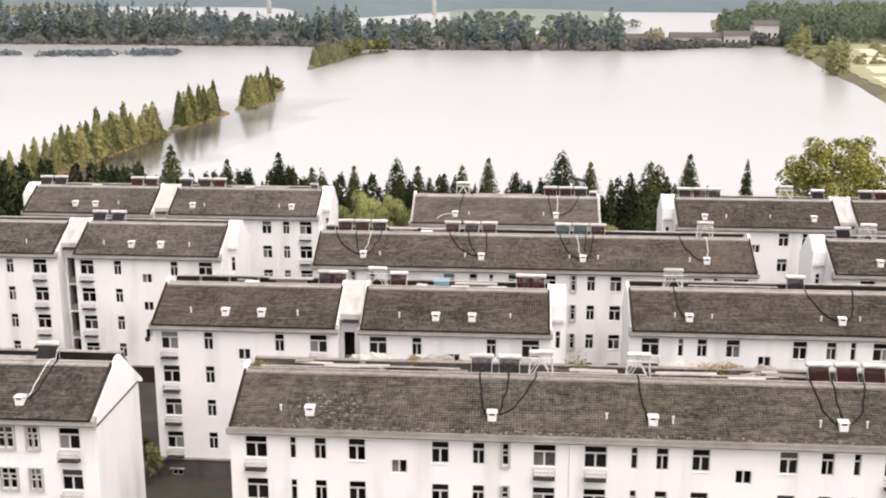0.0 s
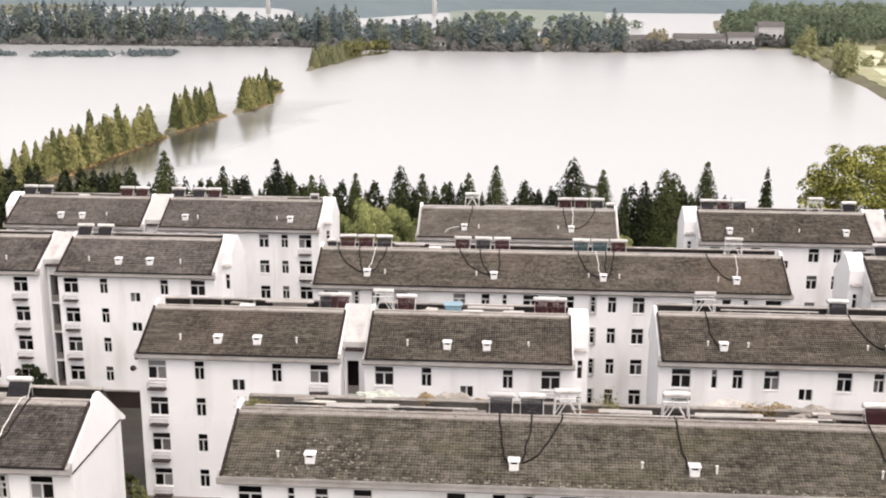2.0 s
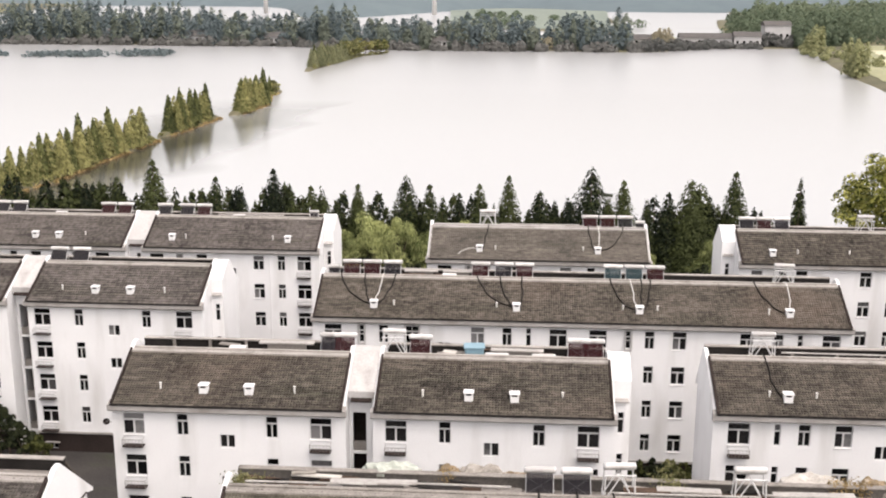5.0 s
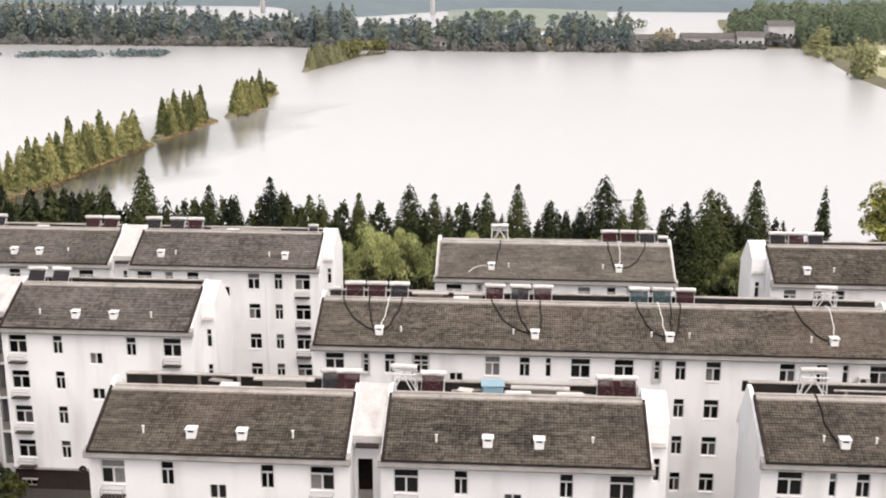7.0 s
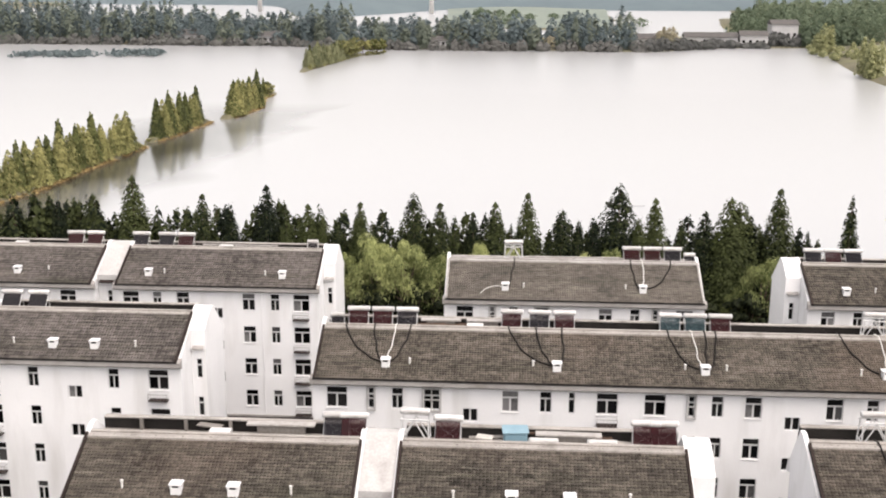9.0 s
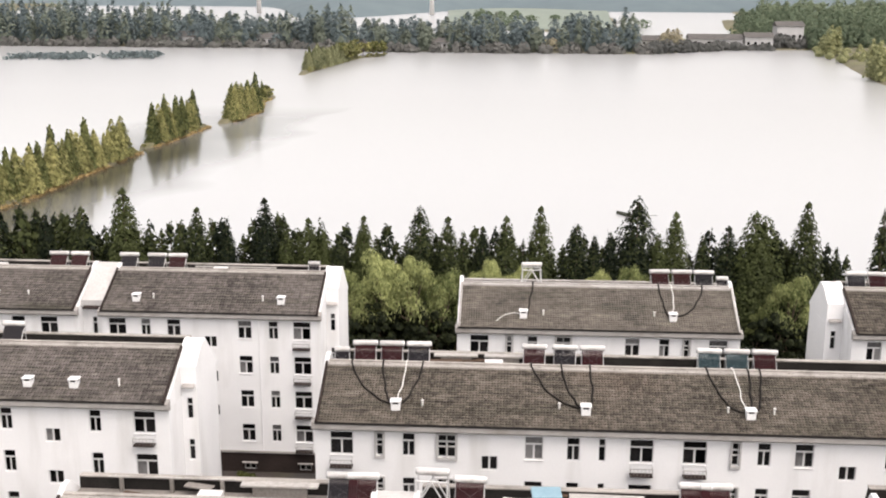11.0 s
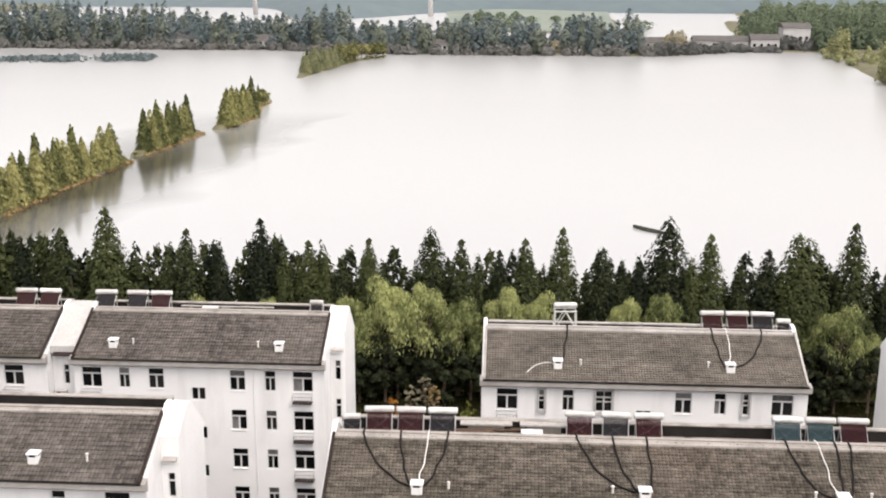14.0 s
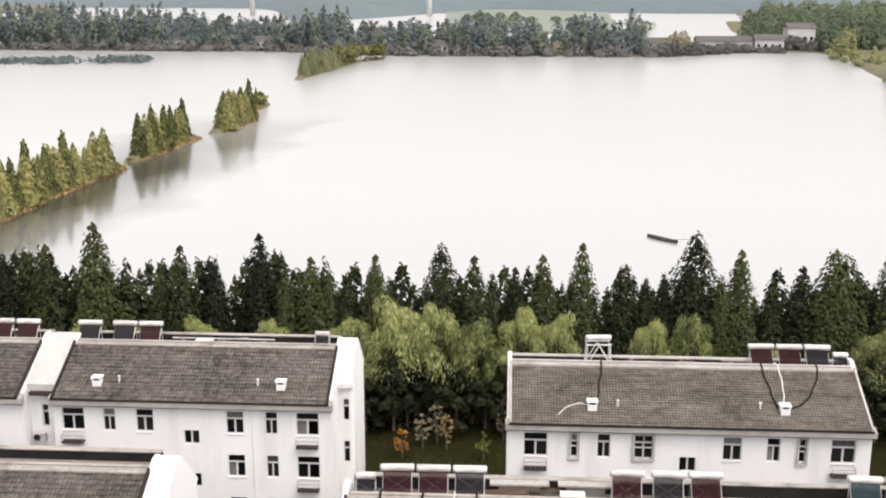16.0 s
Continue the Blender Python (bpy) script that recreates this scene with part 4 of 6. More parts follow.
FLOOR_Z = EAVE_Z + RISE - 0.55
ROOF_Y = {"A": 54.2, "A0": 54.5, "B": 73.2, "B5": 74.4, "C": 91.5, "Cl": 93.6, "D": 111.3, "D3": 109.3, "D5": 109.8, "C5": 91.8}
ON_ROOFS = {
    "A": (("dark", 5.75), ("dark", 7.5), ("trestle", 9.5), ("trestle", 15.6), ("red", 26.7), ("red", 28.4), ("red", 30.1)),
    "A0": (("dark", -22.65),),
    "B": (("dark", -7.4), ("red", -5.9 - 0.6), ("trestle", -3.3), ("red", -1.6), ("red", 8.5), ("red", 10.0 - 0.6)),
    "B5": (("trestle", 20.3), ("dark", 29.9)),
    "C": (("small", -10.2), ("red", -8.75), ("red", -7.1), ("dark", -5.45), ("red", 1.6), ("dark", 3.45), ("red", 5.1), ("teal", 12.1), ("teal", 13.75), ("red", 15.4),
          ("trestle", 25.4)),
    "Cl": (("dark", -33.7), ("dark", -31.8)),
    "D": (("red", -35.9), ("red", -34.2), ("dark", -30.2), ("dark", -27.95), ("red", -26.3), ("small", -15.4), ("dark", -46.6), ("dark", -44.9)),
    "D3": (("trestle", 1.65), ("red", 11.3), ("red", 12.95), ("dark", 14.6), ("small", 16.0)),
    "D5": (("dark", 26.0), ("red", 27.6), ("dark", 29.2), ("trestle", 36.9), ("dark", 40.3), ("dark", 45.4), ("red", 47.0)),
    "C5": (("dark", 38.2), ("trestle", 40.5)),
}
spread = random.Random(11)
for row, items in ON_ROOFS.items():
    for kind, x in items:
        y = ROOF_Y[row] + RUN + (0.95 if kind != "trestle" else 0.8)
        heater(kind, x, y, FLOOR_Z, spread.uniform(-4, 4))


def on_slope(row, x, s, lift=0.1):
    """A place on a front roof: s metres up from the eaves in plan."""
    return (x, ROOF_Y[row] - 0.48 + s, EAVE_Z + 0.05 + s * RISE / RUN + lift)


def hose(row, top, foot, bow=0.0, pale=False):
    """A pipe from the ridge at x = top down to a vent at x = foot, hanging slack over the tiles."""
    a, b, c = Vector((top, RUN - 0.02)), Vector((top + bow * 0.6 + (foot - top) * 0.5, 1.75)), Vector((foot, 1.3))
    pts = [(top, ROOF_Y[row] + RUN + 0.5, FLOOR_Z + 0.6), (top, ROOF_Y[row] + RUN - 0.25, EAVE_Z + RISE + 0.2)]
    for i in range(23):
        t = i / 22
        p = a * (1 - t) ** 2 + b * 2 * t * (1 - t) + c * t * t
        wob = (0.06 * math.sin(7 * t + top) + 0.035 * math.sin(17 * t + 3 * top)) * (1 - t) * 4 * t
        pts.append(on_slope(row, p.x + wob, p.y, 0.13))
    base = Vector(pts[-1])
    verts, faces = tube([tuple(Vector(p) - base) for p in pts], 0.032 if pale else 0.054)
    ob = new("roof_hose", mesh_of("roof_hose", verts, faces, PALE_PIPE if pale else HOSE, True))
    ob.matrix_basis = Matrix.Translation(base)
    tagged(ob, "pale plastic water pipe lying on the tiled roof" if pale else "black insulated water hose lying on the tiled roof", "hose", "hoses on the roofs")


HOSES = {
    "A": ((5.7, 6.3, -0.3), (7.5, 6.9, 0.1), (9.2, 7.0, 0.1), (15.5, 15.8, 0), (26.0, 26.9, -0.3), (27.3, 27.3, 0), (29.2, 27.6, 0.4)),
    "B5": ((20.2, 20.7, -0.2), (30.4, 32.2, -0.6), (34.0, 32.9, 0.4)),
    "C": ((-9.4, -6.8, -0.6), (-7.5, -6.6, -0.4), (-5.1, -6.2, 0.4), (1.4, 4.1, -0.7), (3.2, 4.3, -0.3), (4.9, 4.8, 0.2), (11.8, 13.4, -0.7),
          (14.2, 13.9, 0.1), (14.9, 14.1, 0.3), (22.9, 24.6, -0.5)),
    "D3": ((1.75, 1.3, 0), (11.1, 11.6, -0.3), (14.3, 12.2, 0.9)),
    "A0": ((-21.6, -22.3, 0),),
}
for row, items in HOSES.items():
    for top, foot, bow in items:
        hose(row, top, foot, bow)
for row, top, foot in (("C", -6.1, -6.4), ("C", 13.35, 13.75), ("C", 25.35, 25.2), ("D3", 12.05, 11.9), ("A0", -22.1, -22.5)):
    hose(row, top, foot, 0.0, True)


coil = [on_slope("D3", 1.0 - 1.9 * t, 1.05 + 0.55 * math.sin(math.pi * t) - 0.55 * t + 0.05 * math.sin(9 * t), 0.1) for t in (i / 20 for i in range(21))]
base = Vector(coil[-1])
loose = new("roof_hose", mesh_of("roof_hose", *tube([tuple(Vector(p) - base) for p in coil], 0.026), PALE_PIPE, True))
loose.matrix_basis = Matrix.Translation(base)
tagged(loose, "pale loose hose curled over the eaves of a roof", "hose", "hoses on the roofs")


def plank(row, x, length, y, z, turn, material, label, category="board", thick=0.06, wide=0.22):
    bm = bmesh.new()
    box(bm, -length / 2, length / 2, -wide / 2, wide / 2, 0, thick, 0.01)
    ob = new("board", finish("board", bm, material))
    ob.matrix_basis = pose(x, ROOF_Y[row] + y, z, 0, 0, turn)
    tagged(ob, label, category, "scrap on the roof terraces")


clutter = random.Random(5)
for row, a, b, n in (("A", -8.6, 5.0, 26), ("A", 10.6, 25.5, 30), ("A", 31.0, 42.0, 12), ("B", -19.5, -8.5, 5), ("B", -0.5, 7.6, 7), ("C", -4.4, 0.6, 5), ("C", 6.0, 11.0, 4), ("D", -25.0, -16.5, 5), ("D3", 2.8, 10.2, 6)):
    for i in range(n):
        m = clutter.choice((SCRAP, RUST, RUST, TERRACE, NEAR_BLACK, NEAR_BLACK, RUST))
        plank(row, clutter.uniform(a, b), clutter.uniform(0.8, 2.6), RUN + clutter.uniform(0.25, 1.5), FLOOR_Z + 0.004 + 0.12 * (i % 6), clutter.uniform(-14, 14), m,
              {SCRAP.name: "pale weathered board lying on the roof terrace", RUST.name: "rusty brown board lying on the roof terrace"}.get(m.name, "black tarred board lying on the roof terrace" if m is NEAR_BLACK else "grey cement board lying on the roof terrace"),
              wide=clutter.uniform(0.15, 0.6), thick=0.07)


def terrace_pipe(row, x, length, y, z, turn):
    """A long pale pipe on low blocks behind the ridge."""
    ob = thing("pipe", "long weathered pale pipe laid along the roof terrace", "pipe", pose(x, ROOF_Y[row] + RUN + y, FLOOR_Z, 0, 0, turn), "pipes on the roof terraces")
    bm = bmesh.new()
    rod(bm, (-length / 2, 0, z), (length / 2, 0, z), 0.06, 8)
    part("tube", finish("tube", bm, DIRTY_PANEL), ob)
    for k in (-0.4, 0.0, 0.4):
        part("support", box_mesh("support", TERRACE, k * length - 0.08, k * length + 0.08, -0.1, 0.1, 0.0, z - 0.055), ob)


for row, x, length, y, z, turn in (("A", -5.2, 6.4, 0.35, 0.66, 0.8), ("A", 1.4, 6.0, 0.55, 0.7, -0.6), ("A", 12.6, 7.0, 0.4, 0.64, 0.5), ("A", 20.2, 8.0, 0.5, 0.7, -0.7), ("A", 35.5, 7.0, 0.4, 0.66, 0.4),
                                  ("B", -15.6, 6.0, 1.56, 0.74, 0.3), ("D", -21.6, 6.5, 0.6, 0.66, -0.4), ("D3", 6.6, 7.4, 0.6, 0.7, 0.5), ("B5", 25.0, 7.0, 0.7, 0.66, -0.5)):
    terrace_pipe(row, x, length, y, z, turn)


def heap(x, length, y, z, wide, high, material, label, category, seed):
    """A slumped pile: a lumpy half-round form with folds."""
    bm = bmesh.new()
    bmesh.ops.create_icosphere(bm, subdivisions=4, radius=1.0)
    for v in bm.verts:
        p = Vector((v.co.x * length / 2, v.co.y * wide / 2, max(v.co.z, -0.15) * high))
        k = noise.noise((p.x * 1.4 + seed * 7.1, p.y * 2.2, p.z * 2.0)) + 0.5 * noise.noise((p.x * 4.1, p.y * 4.7 + seed, p.z * 4.0))
        v.co = p + v.normal * 0.3 * k * min(1.0, high * 1.6)
    ob = new(category.replace(" ", "_"), finish("heap", bm, material))
    ob.matrix_basis = pose(x, y, z)
    tagged(ob, label, category, "heaps on the roof" if category == "tarpaulin" else "", "" if category == "tarpaulin" else "stuff")


for i, (x, length, y, z, wide, high, m, label, category) in enumerate((
        (-1.5, 3.4, 60.85, 16.05, 1.3, 0.74, TARP, "crumpled grey-green tarpaulin heaped on the roof", "tarpaulin"), (1.3, 1.5, 60.9, 16.05, 1.2, 0.67, DEBRIS, "brown and white rubble heaped on the roof", "rubble heap"),
        (2.9, 2.2, 60.9, 16.05, 1.2, 0.78, SCRAP, "pale sacks and scrap heaped on the roof", "scrap heap"), (4.5, 1.4, 60.8, 16.05, 1.1, 0.62, DEBRIS, "brown rubble heaped behind the water tanks", "rubble heap"),
        (18.9, 3.2, 61.0, 16.05, 1.3, 0.74, SCRAP, "pale scrap heaped on the roof", "scrap heap"), (20.6, 2.4, 59.6, 15.95, 0.8, 0.42, RUST, "dark brown rubbish pile on the terrace", "rubbish pile"),
        (23.4, 3.2, 60.6, 16.05, 1.3, 0.72, SCRAP, "pale broken boards and sacks on the roof", "scrap heap"), (21.8, 1.6, 60.9, 16.05, 1.1, 0.67, DEBRIS, "brown and white rubble heaped on the roof", "rubble heap"),
        (-8.3, 1.5, 59.4, 15.95, 0.9, 0.4, MOSS, "mossy soil heap at the end of the terrace", "soil heap"), (-6.3, 1.6, 59.2, 15.95, 0.7, 0.25, RUST, "rusty scrap pile on the terrace", "scrap pile"))):
    heap(x, length, y, z, wide, high, m, label, category, i + 1)


def roof_lumps(name, label, spots, material, seed):
    """Small flattened lumps lying on the tiles."""
    rng = random.Random(seed)
    verts, faces = [], []
    ball = bmesh.new()
    bmesh.ops.create_icosphere(ball, subdivisions=1, radius=1.0)
    base, tri = [v.co.copy() for v in ball.verts], [[v.index for v in f.verts] for f in ball.faces]
    ball.free()
    for p in spots:
        k = len(verts)
        size = (rng.uniform(0.05, 0.16), rng.uniform(0.04, 0.1), rng.uniform(0.03, 0.06))
        verts += [(p[0] + v.x * size[0] * rng.uniform(0.7, 1.3), p[1] + v.y * size[1], p[2] + v.z * size[2]) for v in base]
        faces += [[k + i for i in f] for f in tri]
    tagged(new(name, mesh_of(name, verts, faces, material)), label, "roof dirt", kind="stuff")


dirt = random.Random(19)
roof_lumps("roof_mortar", "crumbs of pale mortar and lichen on the foremost roof",
           [on_slope("A", dirt.gauss(-3.2, 1.3), dirt.uniform(0.5, 2.6), 0.05) for _ in range(70)] + [on_slope("A", dirt.uniform(-9, 43), dirt.uniform(-0.02, 0.25), 0.05) for _ in range(150)], SCRAP, 4)
roof_lumps("roof_moss", "dark moss and leaf litter along the eaves of the foremost roof",
           [on_slope("A", dirt.uniform(-9, 43), abs(dirt.gauss(0, 0.3)), 0.045) for _ in range(220)] + [on_slope("A", dirt.gauss(-3.4, 1.4), dirt.uniform(0.4, 2.8), 0.045) for _ in range(50)], PLINTH, 6)


def roof_box(row, x, y=RUN + 0.15, long=1.1):
    bm = bmesh.new()
    prism(bm, ((-0.35, 0), (-0.35, 0.2), (-0.2, 0.34), (0.35, 0.34), (0.35, 0)), -long / 2, long / 2)
    ob = new("roof_hatch", finish("roof_hatch", bm, TANK))
    ob.matrix_basis = pose(x, ROOF_Y[row] + y, FLOOR_Z + 0.4)
    tagged(ob, "white box hatch on the roof terrace behind the ridge", "roof hatch", "roof hatches")
    leg = bmesh.new()
    box(leg, -long / 2 + 0.05, long / 2 - 0.05, -0.25, 0.3, -0.4, -0.002)
    part("base", finish("base", leg, TERRACE), ob)


for row, x in (("B", -13.4), ("C", -0.85), ("D", -22.7), ("D", -40.5), ("C5", 46.0)):
    roof_box(row, x)


def lying_tank(row, x, y=RUN + 0.7):
    ob = thing("water_tank", "white water tank lying on the roof terrace", "water tank", pose(x, ROOF_Y[row] + y, FLOOR_Z + 0.42), "lying tanks")
    part("tank", H_TANK, ob)
    part("end_cap", H_CAP, ob, pose(0.68, 0, 0))
    part("end_cap", H_CAP, ob, pose(-0.68, 0, 0, 0, 0, 180))
    bm = bmesh.new()
    box(bm, -0.6, -0.4, -0.3, 0.3, -0.42, -0.2)
    part("cradle", finish("cradle", bm, RUST), ob)
    bm = bmesh.new()
    box(bm, 0.4, 0.6, -0.3, 0.3, -0.42, -0.2)
    part("cradle", finish("cradle", bm, RUST), ob)


for row, x in (("B", 3.3), ("B", 6.3), ("A", 0.75)):
    lying_tank(row, x)
bm = bmesh.new()
box(bm, -0.6, 0.6, -0.45, 0.45, 0, 0.95, 0.08)
box(bm, -0.68, 0.68, -0.52, 0.52, 0.95, 1.05, 0.03)
tub = new("plastic_tank", finish("plastic_tank", bm, BLUE_BOX))
tub.matrix_basis = pose(1.85, ROOF_Y["B"] + RUN + 0.75, FLOOR_Z, 0, 0, 4)
tagged(tub, "light blue plastic water tank on a roof terrace", "water tank")
bm = bmesh.new()
box(bm, -1.6, 1.6, -0.5, 0.5, 0.32, 0.42, 0.02)
for x in (-1.4, 0, 1.4):
    box(bm, x - 0.06, x + 0.06, -0.45, 0.45, 0, 0.33)
pallet = new("platform", finish("platform", bm, SCRAP))
pallet.matrix_basis = pose(-25.2, ROOF_Y["A0"] + RUN + 0.9, FLOOR_Z)
tagged(pallet, "pale wooden platform on a roof terrace", "platform")


for row, x, length, y, z, turn in (("C", -3.2, 2.7, 1.72, 0.62, 0.6), ("C", -0.2, 2.5, 1.74, 0.62, -0.8), ("B", -10.4, 3.6, 1.62, 0.7, 0.6), ("B", 4.6, 3.4, 1.55, 0.6, -1.2), ("A", 18.6, 3.8, 1.2, 0.62, 1.5),
                                  ("A", 12.8, 3.0, 1.3, 0.62, -2.0), ("A", -2.2, 4.2, 1.1, 0.62, 1.0)):
    plank(row, x, length, RUN + y - 0.45, FLOOR_Z + z, turn, DIRTY_PANEL, "stained white panel propped along the roof terrace", "panel", 0.1, 0.5)
    plank(row, x, length * 0.7, RUN + y - 0.45, FLOOR_Z + 0.004, turn, TERRACE, "grey blocks under a panel on the roof terrace", "block", z - 0.01, 0.3)


def dish(x, y, z):
    ob = thing("satellite_dish", "small dark satellite dish on a gable corner", "satellite dish", pose(x, y, z, 0, 0, 20))
    bm = bmesh.new()
    bmesh.ops.create_uvsphere(bm, u_segments=14, v_segments=8, radius=0.22, matrix=Matrix.Diagonal((1, 0.35, 1, 1)))
    bmesh.ops.delete(bm, geom=[v for v in bm.verts if v.co.y < -0.02], context="VERTS")
    part("bowl", finish("bowl", bm, PLINTH), ob)
    bm = bmesh.new()
    rod(bm, (0, 0.05, 0), (0.5, 0.2, -0.2), 0.025, 6)
    part("arm", finish("arm", bm, RACK), ob)


dish(-20.85, ROOF_Y["B"] + 0.3, 13.0)


def outdoor_unit(x, y, z):
    """A white air-conditioner box on two brackets, its grille to the front."""
    ob = thing("air_conditioner", "white air-conditioner box hung on a block's wall", "air conditioner", pose(x, y, z), "air conditioners")
    bm = bmesh.new()
    box(bm, -0.4, 0.4, -0.38, -0.08, -0.27, 0.27, 0.02)
    part("casing", finish("casing", bm, TANK), ob)
    bm = bmesh.new()
    rod(bm, (-0.1, -0.375, 0), (-0.1, -0.4, 0), 0.21, 18)
    part("fan_grille", finish("fan_grille", bm, NEAR_BLACK), ob, None, "dark round fan grille")
    for k in (-0.28, 0.28):
        part("bracket", box_mesh("bracket", RACK, k - 0.02, k + 0.02, -0.4, 0.0, -0.31, -0.272), ob)


for x, y, z in ((27.0, 91.5, 12.75), (-32.2, 112.3, 11.5)):
    outdoor_unit(x, y, z)


# ---- trees ----
def cards(centres, size, rng, normals=None, spread=0.45, hang=False, along=None):
    """Small four-sided leaf clumps round the given centres, facing about along the normals, if any."""
    c = np.asarray(centres, float)
    n = len(c)
    m = rng.normal(size=(n, 3))
    m /= np.linalg.norm(m, axis=1)[:, None]
    if normals is not None:
        m = np.asarray(normals, float) + m * spread
        m /= np.linalg.norm(m, axis=1)[:, None] + 1e-9
    u = np.cross(m, rng.normal(size=(n, 3)))
    u /= np.linalg.norm(u, axis=1)[:, None] + 1e-9
    if hang:
        u = np.stack([rng.normal(scale=0.3, size=n), rng.normal(scale=0.3, size=n), -np.ones(n)], 1)
        u -= m * (u * m).sum(1)[:, None] * 0.8
        u /= np.linalg.norm(u, axis=1)[:, None] + 1e-9
    if along is not None:
        u = np.asarray(along, float) + rng.normal(scale=0.35, size=(n, 3))
        u -= m * (u * m).sum(1)[:, None]
        u /= np.linalg.norm(u, axis=1)[:, None] + 1e-9
    v = np.cross(m, u)
    s = size * rng.uniform(0.6, 1.4, (n, 1))
    e = s * (rng.uniform(0.2, 0.4, (n, 1)) if hang else rng.uniform(0.45, 0.9, (n, 1)))
    verts = np.stack([c - u * s, c - v * e, c + u * s, c + v * e * 0.8], 1).reshape(-1, 3)
    faces = [(4 * i, 4 * i + 1, 4 * i + 2, 4 * i + 3) for i in range(n)]
    return verts.tolist(), faces


def limb_meshes(limbs):
    """The trunk first, then each limb, as meshes of their own."""
    out = []
    for i, (a, b, r, r2) in enumerate(limbs):
        bm = bmesh.new()
        rod(bm, a, b, r, 7, r2)
        out.append(finish("limb" if i else "trunk", bm, BARK))
    return out


def conifer_meshes(seed, height, radius, count, leaf, material, power=0.85, tiers=13):
    """A dense cone of drooping sprays in ragged tiers round a trunk, closed inside by larger sprays."""
    rng = np.random.default_rng(seed)
    limbs = [((0, 0, -0.3), (0, 0, height * 0.96), height * 0.016, 0.02)]
    phase, beat = rng.uniform(0, 6.28, 6), rng.integers(2, 6, 6)

    def shell(n, inner, outer):
        h = 1 - np.sqrt(rng.uniform(0.0004, 0.97, n))
        a = rng.uniform(0, 2 * math.pi, n)
        tier = (h * tiers + 0.8 * np.sin(2 * a + phase[0]) + 0.5 * np.sin(3 * a + phase[1])) % 1.0
        lobes = 1 + 0.08 * sum(np.sin(beat[k] * a + phase[k] + 11 * h * (k - 2)) for k in range(6)) / 1.6
        r = (radius * (1 - h) ** power * (1.04 - 0.2 * tier) * lobes + 0.05) * rng.uniform(inner, outer, n)
        out = np.stack([np.cos(a), np.sin(a), np.zeros(n)], 1)
        return out * r[:, None] + np.stack([np.zeros(n), np.zeros(n), height * h], 1), out

    c, out = shell(count, 0.72, 1.04)
    c2, out2 = shell(count // 11, 0.35, 0.65)
    tip = np.stack([rng.normal(scale=0.1, size=16), rng.normal(scale=0.1, size=16), height * rng.uniform(0.93, 1.0, 16)], 1)
    tip_out = rng.normal(size=(16, 3)) * np.array((1, 1, 0.1))
    v, f = cards(c, leaf, rng, out + np.array((0, 0, 0.55)), 0.45, along=out * 0.8 - np.array((0, 0, 0.7)))
    v2, f2 = cards(c2, leaf * 2.2, rng, out2 + np.array((0, 0, 0.3)), 0.4, along=out2 * 0.4 - np.array((0, 0, 0.9)))
    v3, f3 = cards(tip, leaf * 0.55, rng, tip_out, 0.1, along=np.tile((0.0, 0.0, 1.6), (16, 1)))
    base, more = len(v), len(v) + len(v2)
    return limb_meshes(limbs), mesh_of("crown", v + v2 + v3, f + [tuple(i + base for i in q) for q in f2] + [tuple(i + more for i in q) for q in f3], material)


def willow_meshes(seed, height, radius, lobes, per, material):
    """Rounded tufts of fine leaves on an open crown, each hanging out and down."""
    rng = np.random.default_rng(seed)
    centres, normals, limbs = [], [], [((0, 0, -0.6), (0.1, 0, height * 0.35), 0.3, 0.22)]
    for i in range(lobes):
        t = (i + 0.5) / lobes
        a, ring = i * 2.4 + rng.uniform(-0.3, 0.3), math.sqrt(t)
        c = np.array((math.cos(a) * radius * ring * 0.86, math.sin(a) * radius * ring * 0.86, height * (0.95 - 0.55 * t + rng.uniform(-0.16, 0.05))))
        r = radius * rng.uniform(0.13, 0.26)
        u = rng.uniform(-0.25, 1.0, per)
        b = rng.uniform(0, 2 * math.pi, per)
        k = np.sqrt(1 - u * u)
        drop = rng.uniform(0, 1, per) ** 2.2 * r * (0.1 + 2.0 * k)
        d = np.stack([k * np.cos(b), k * np.sin(b), u], 1)
        p = c + d * np.array((r, r, r * 0.85)) * rng.uniform(0.88, 1.04, (per, 1))
        p[:, 2] -= drop
        p += rng.normal(scale=0.06, size=p.shape)
        keep = (p[:, 2] > 0.3) & (rng.uniform(0.36, 0.72, per) < p[:, 2] / height)
        centres.append(p[keep])
        normals.append((d + np.array((0, 0, 0.25)))[keep])
        if i % 3 == 0:
            limbs.append(((0.1, 0, height * 0.33), tuple(c * np.array((0.8, 0.8, 0.95))), 0.13, 0.03))
    v, f = cards(np.concatenate(centres), 0.17, rng, np.concatenate(normals), 0.45, True)
    return limb_meshes(limbs), mesh_of("crown", v, f, material)


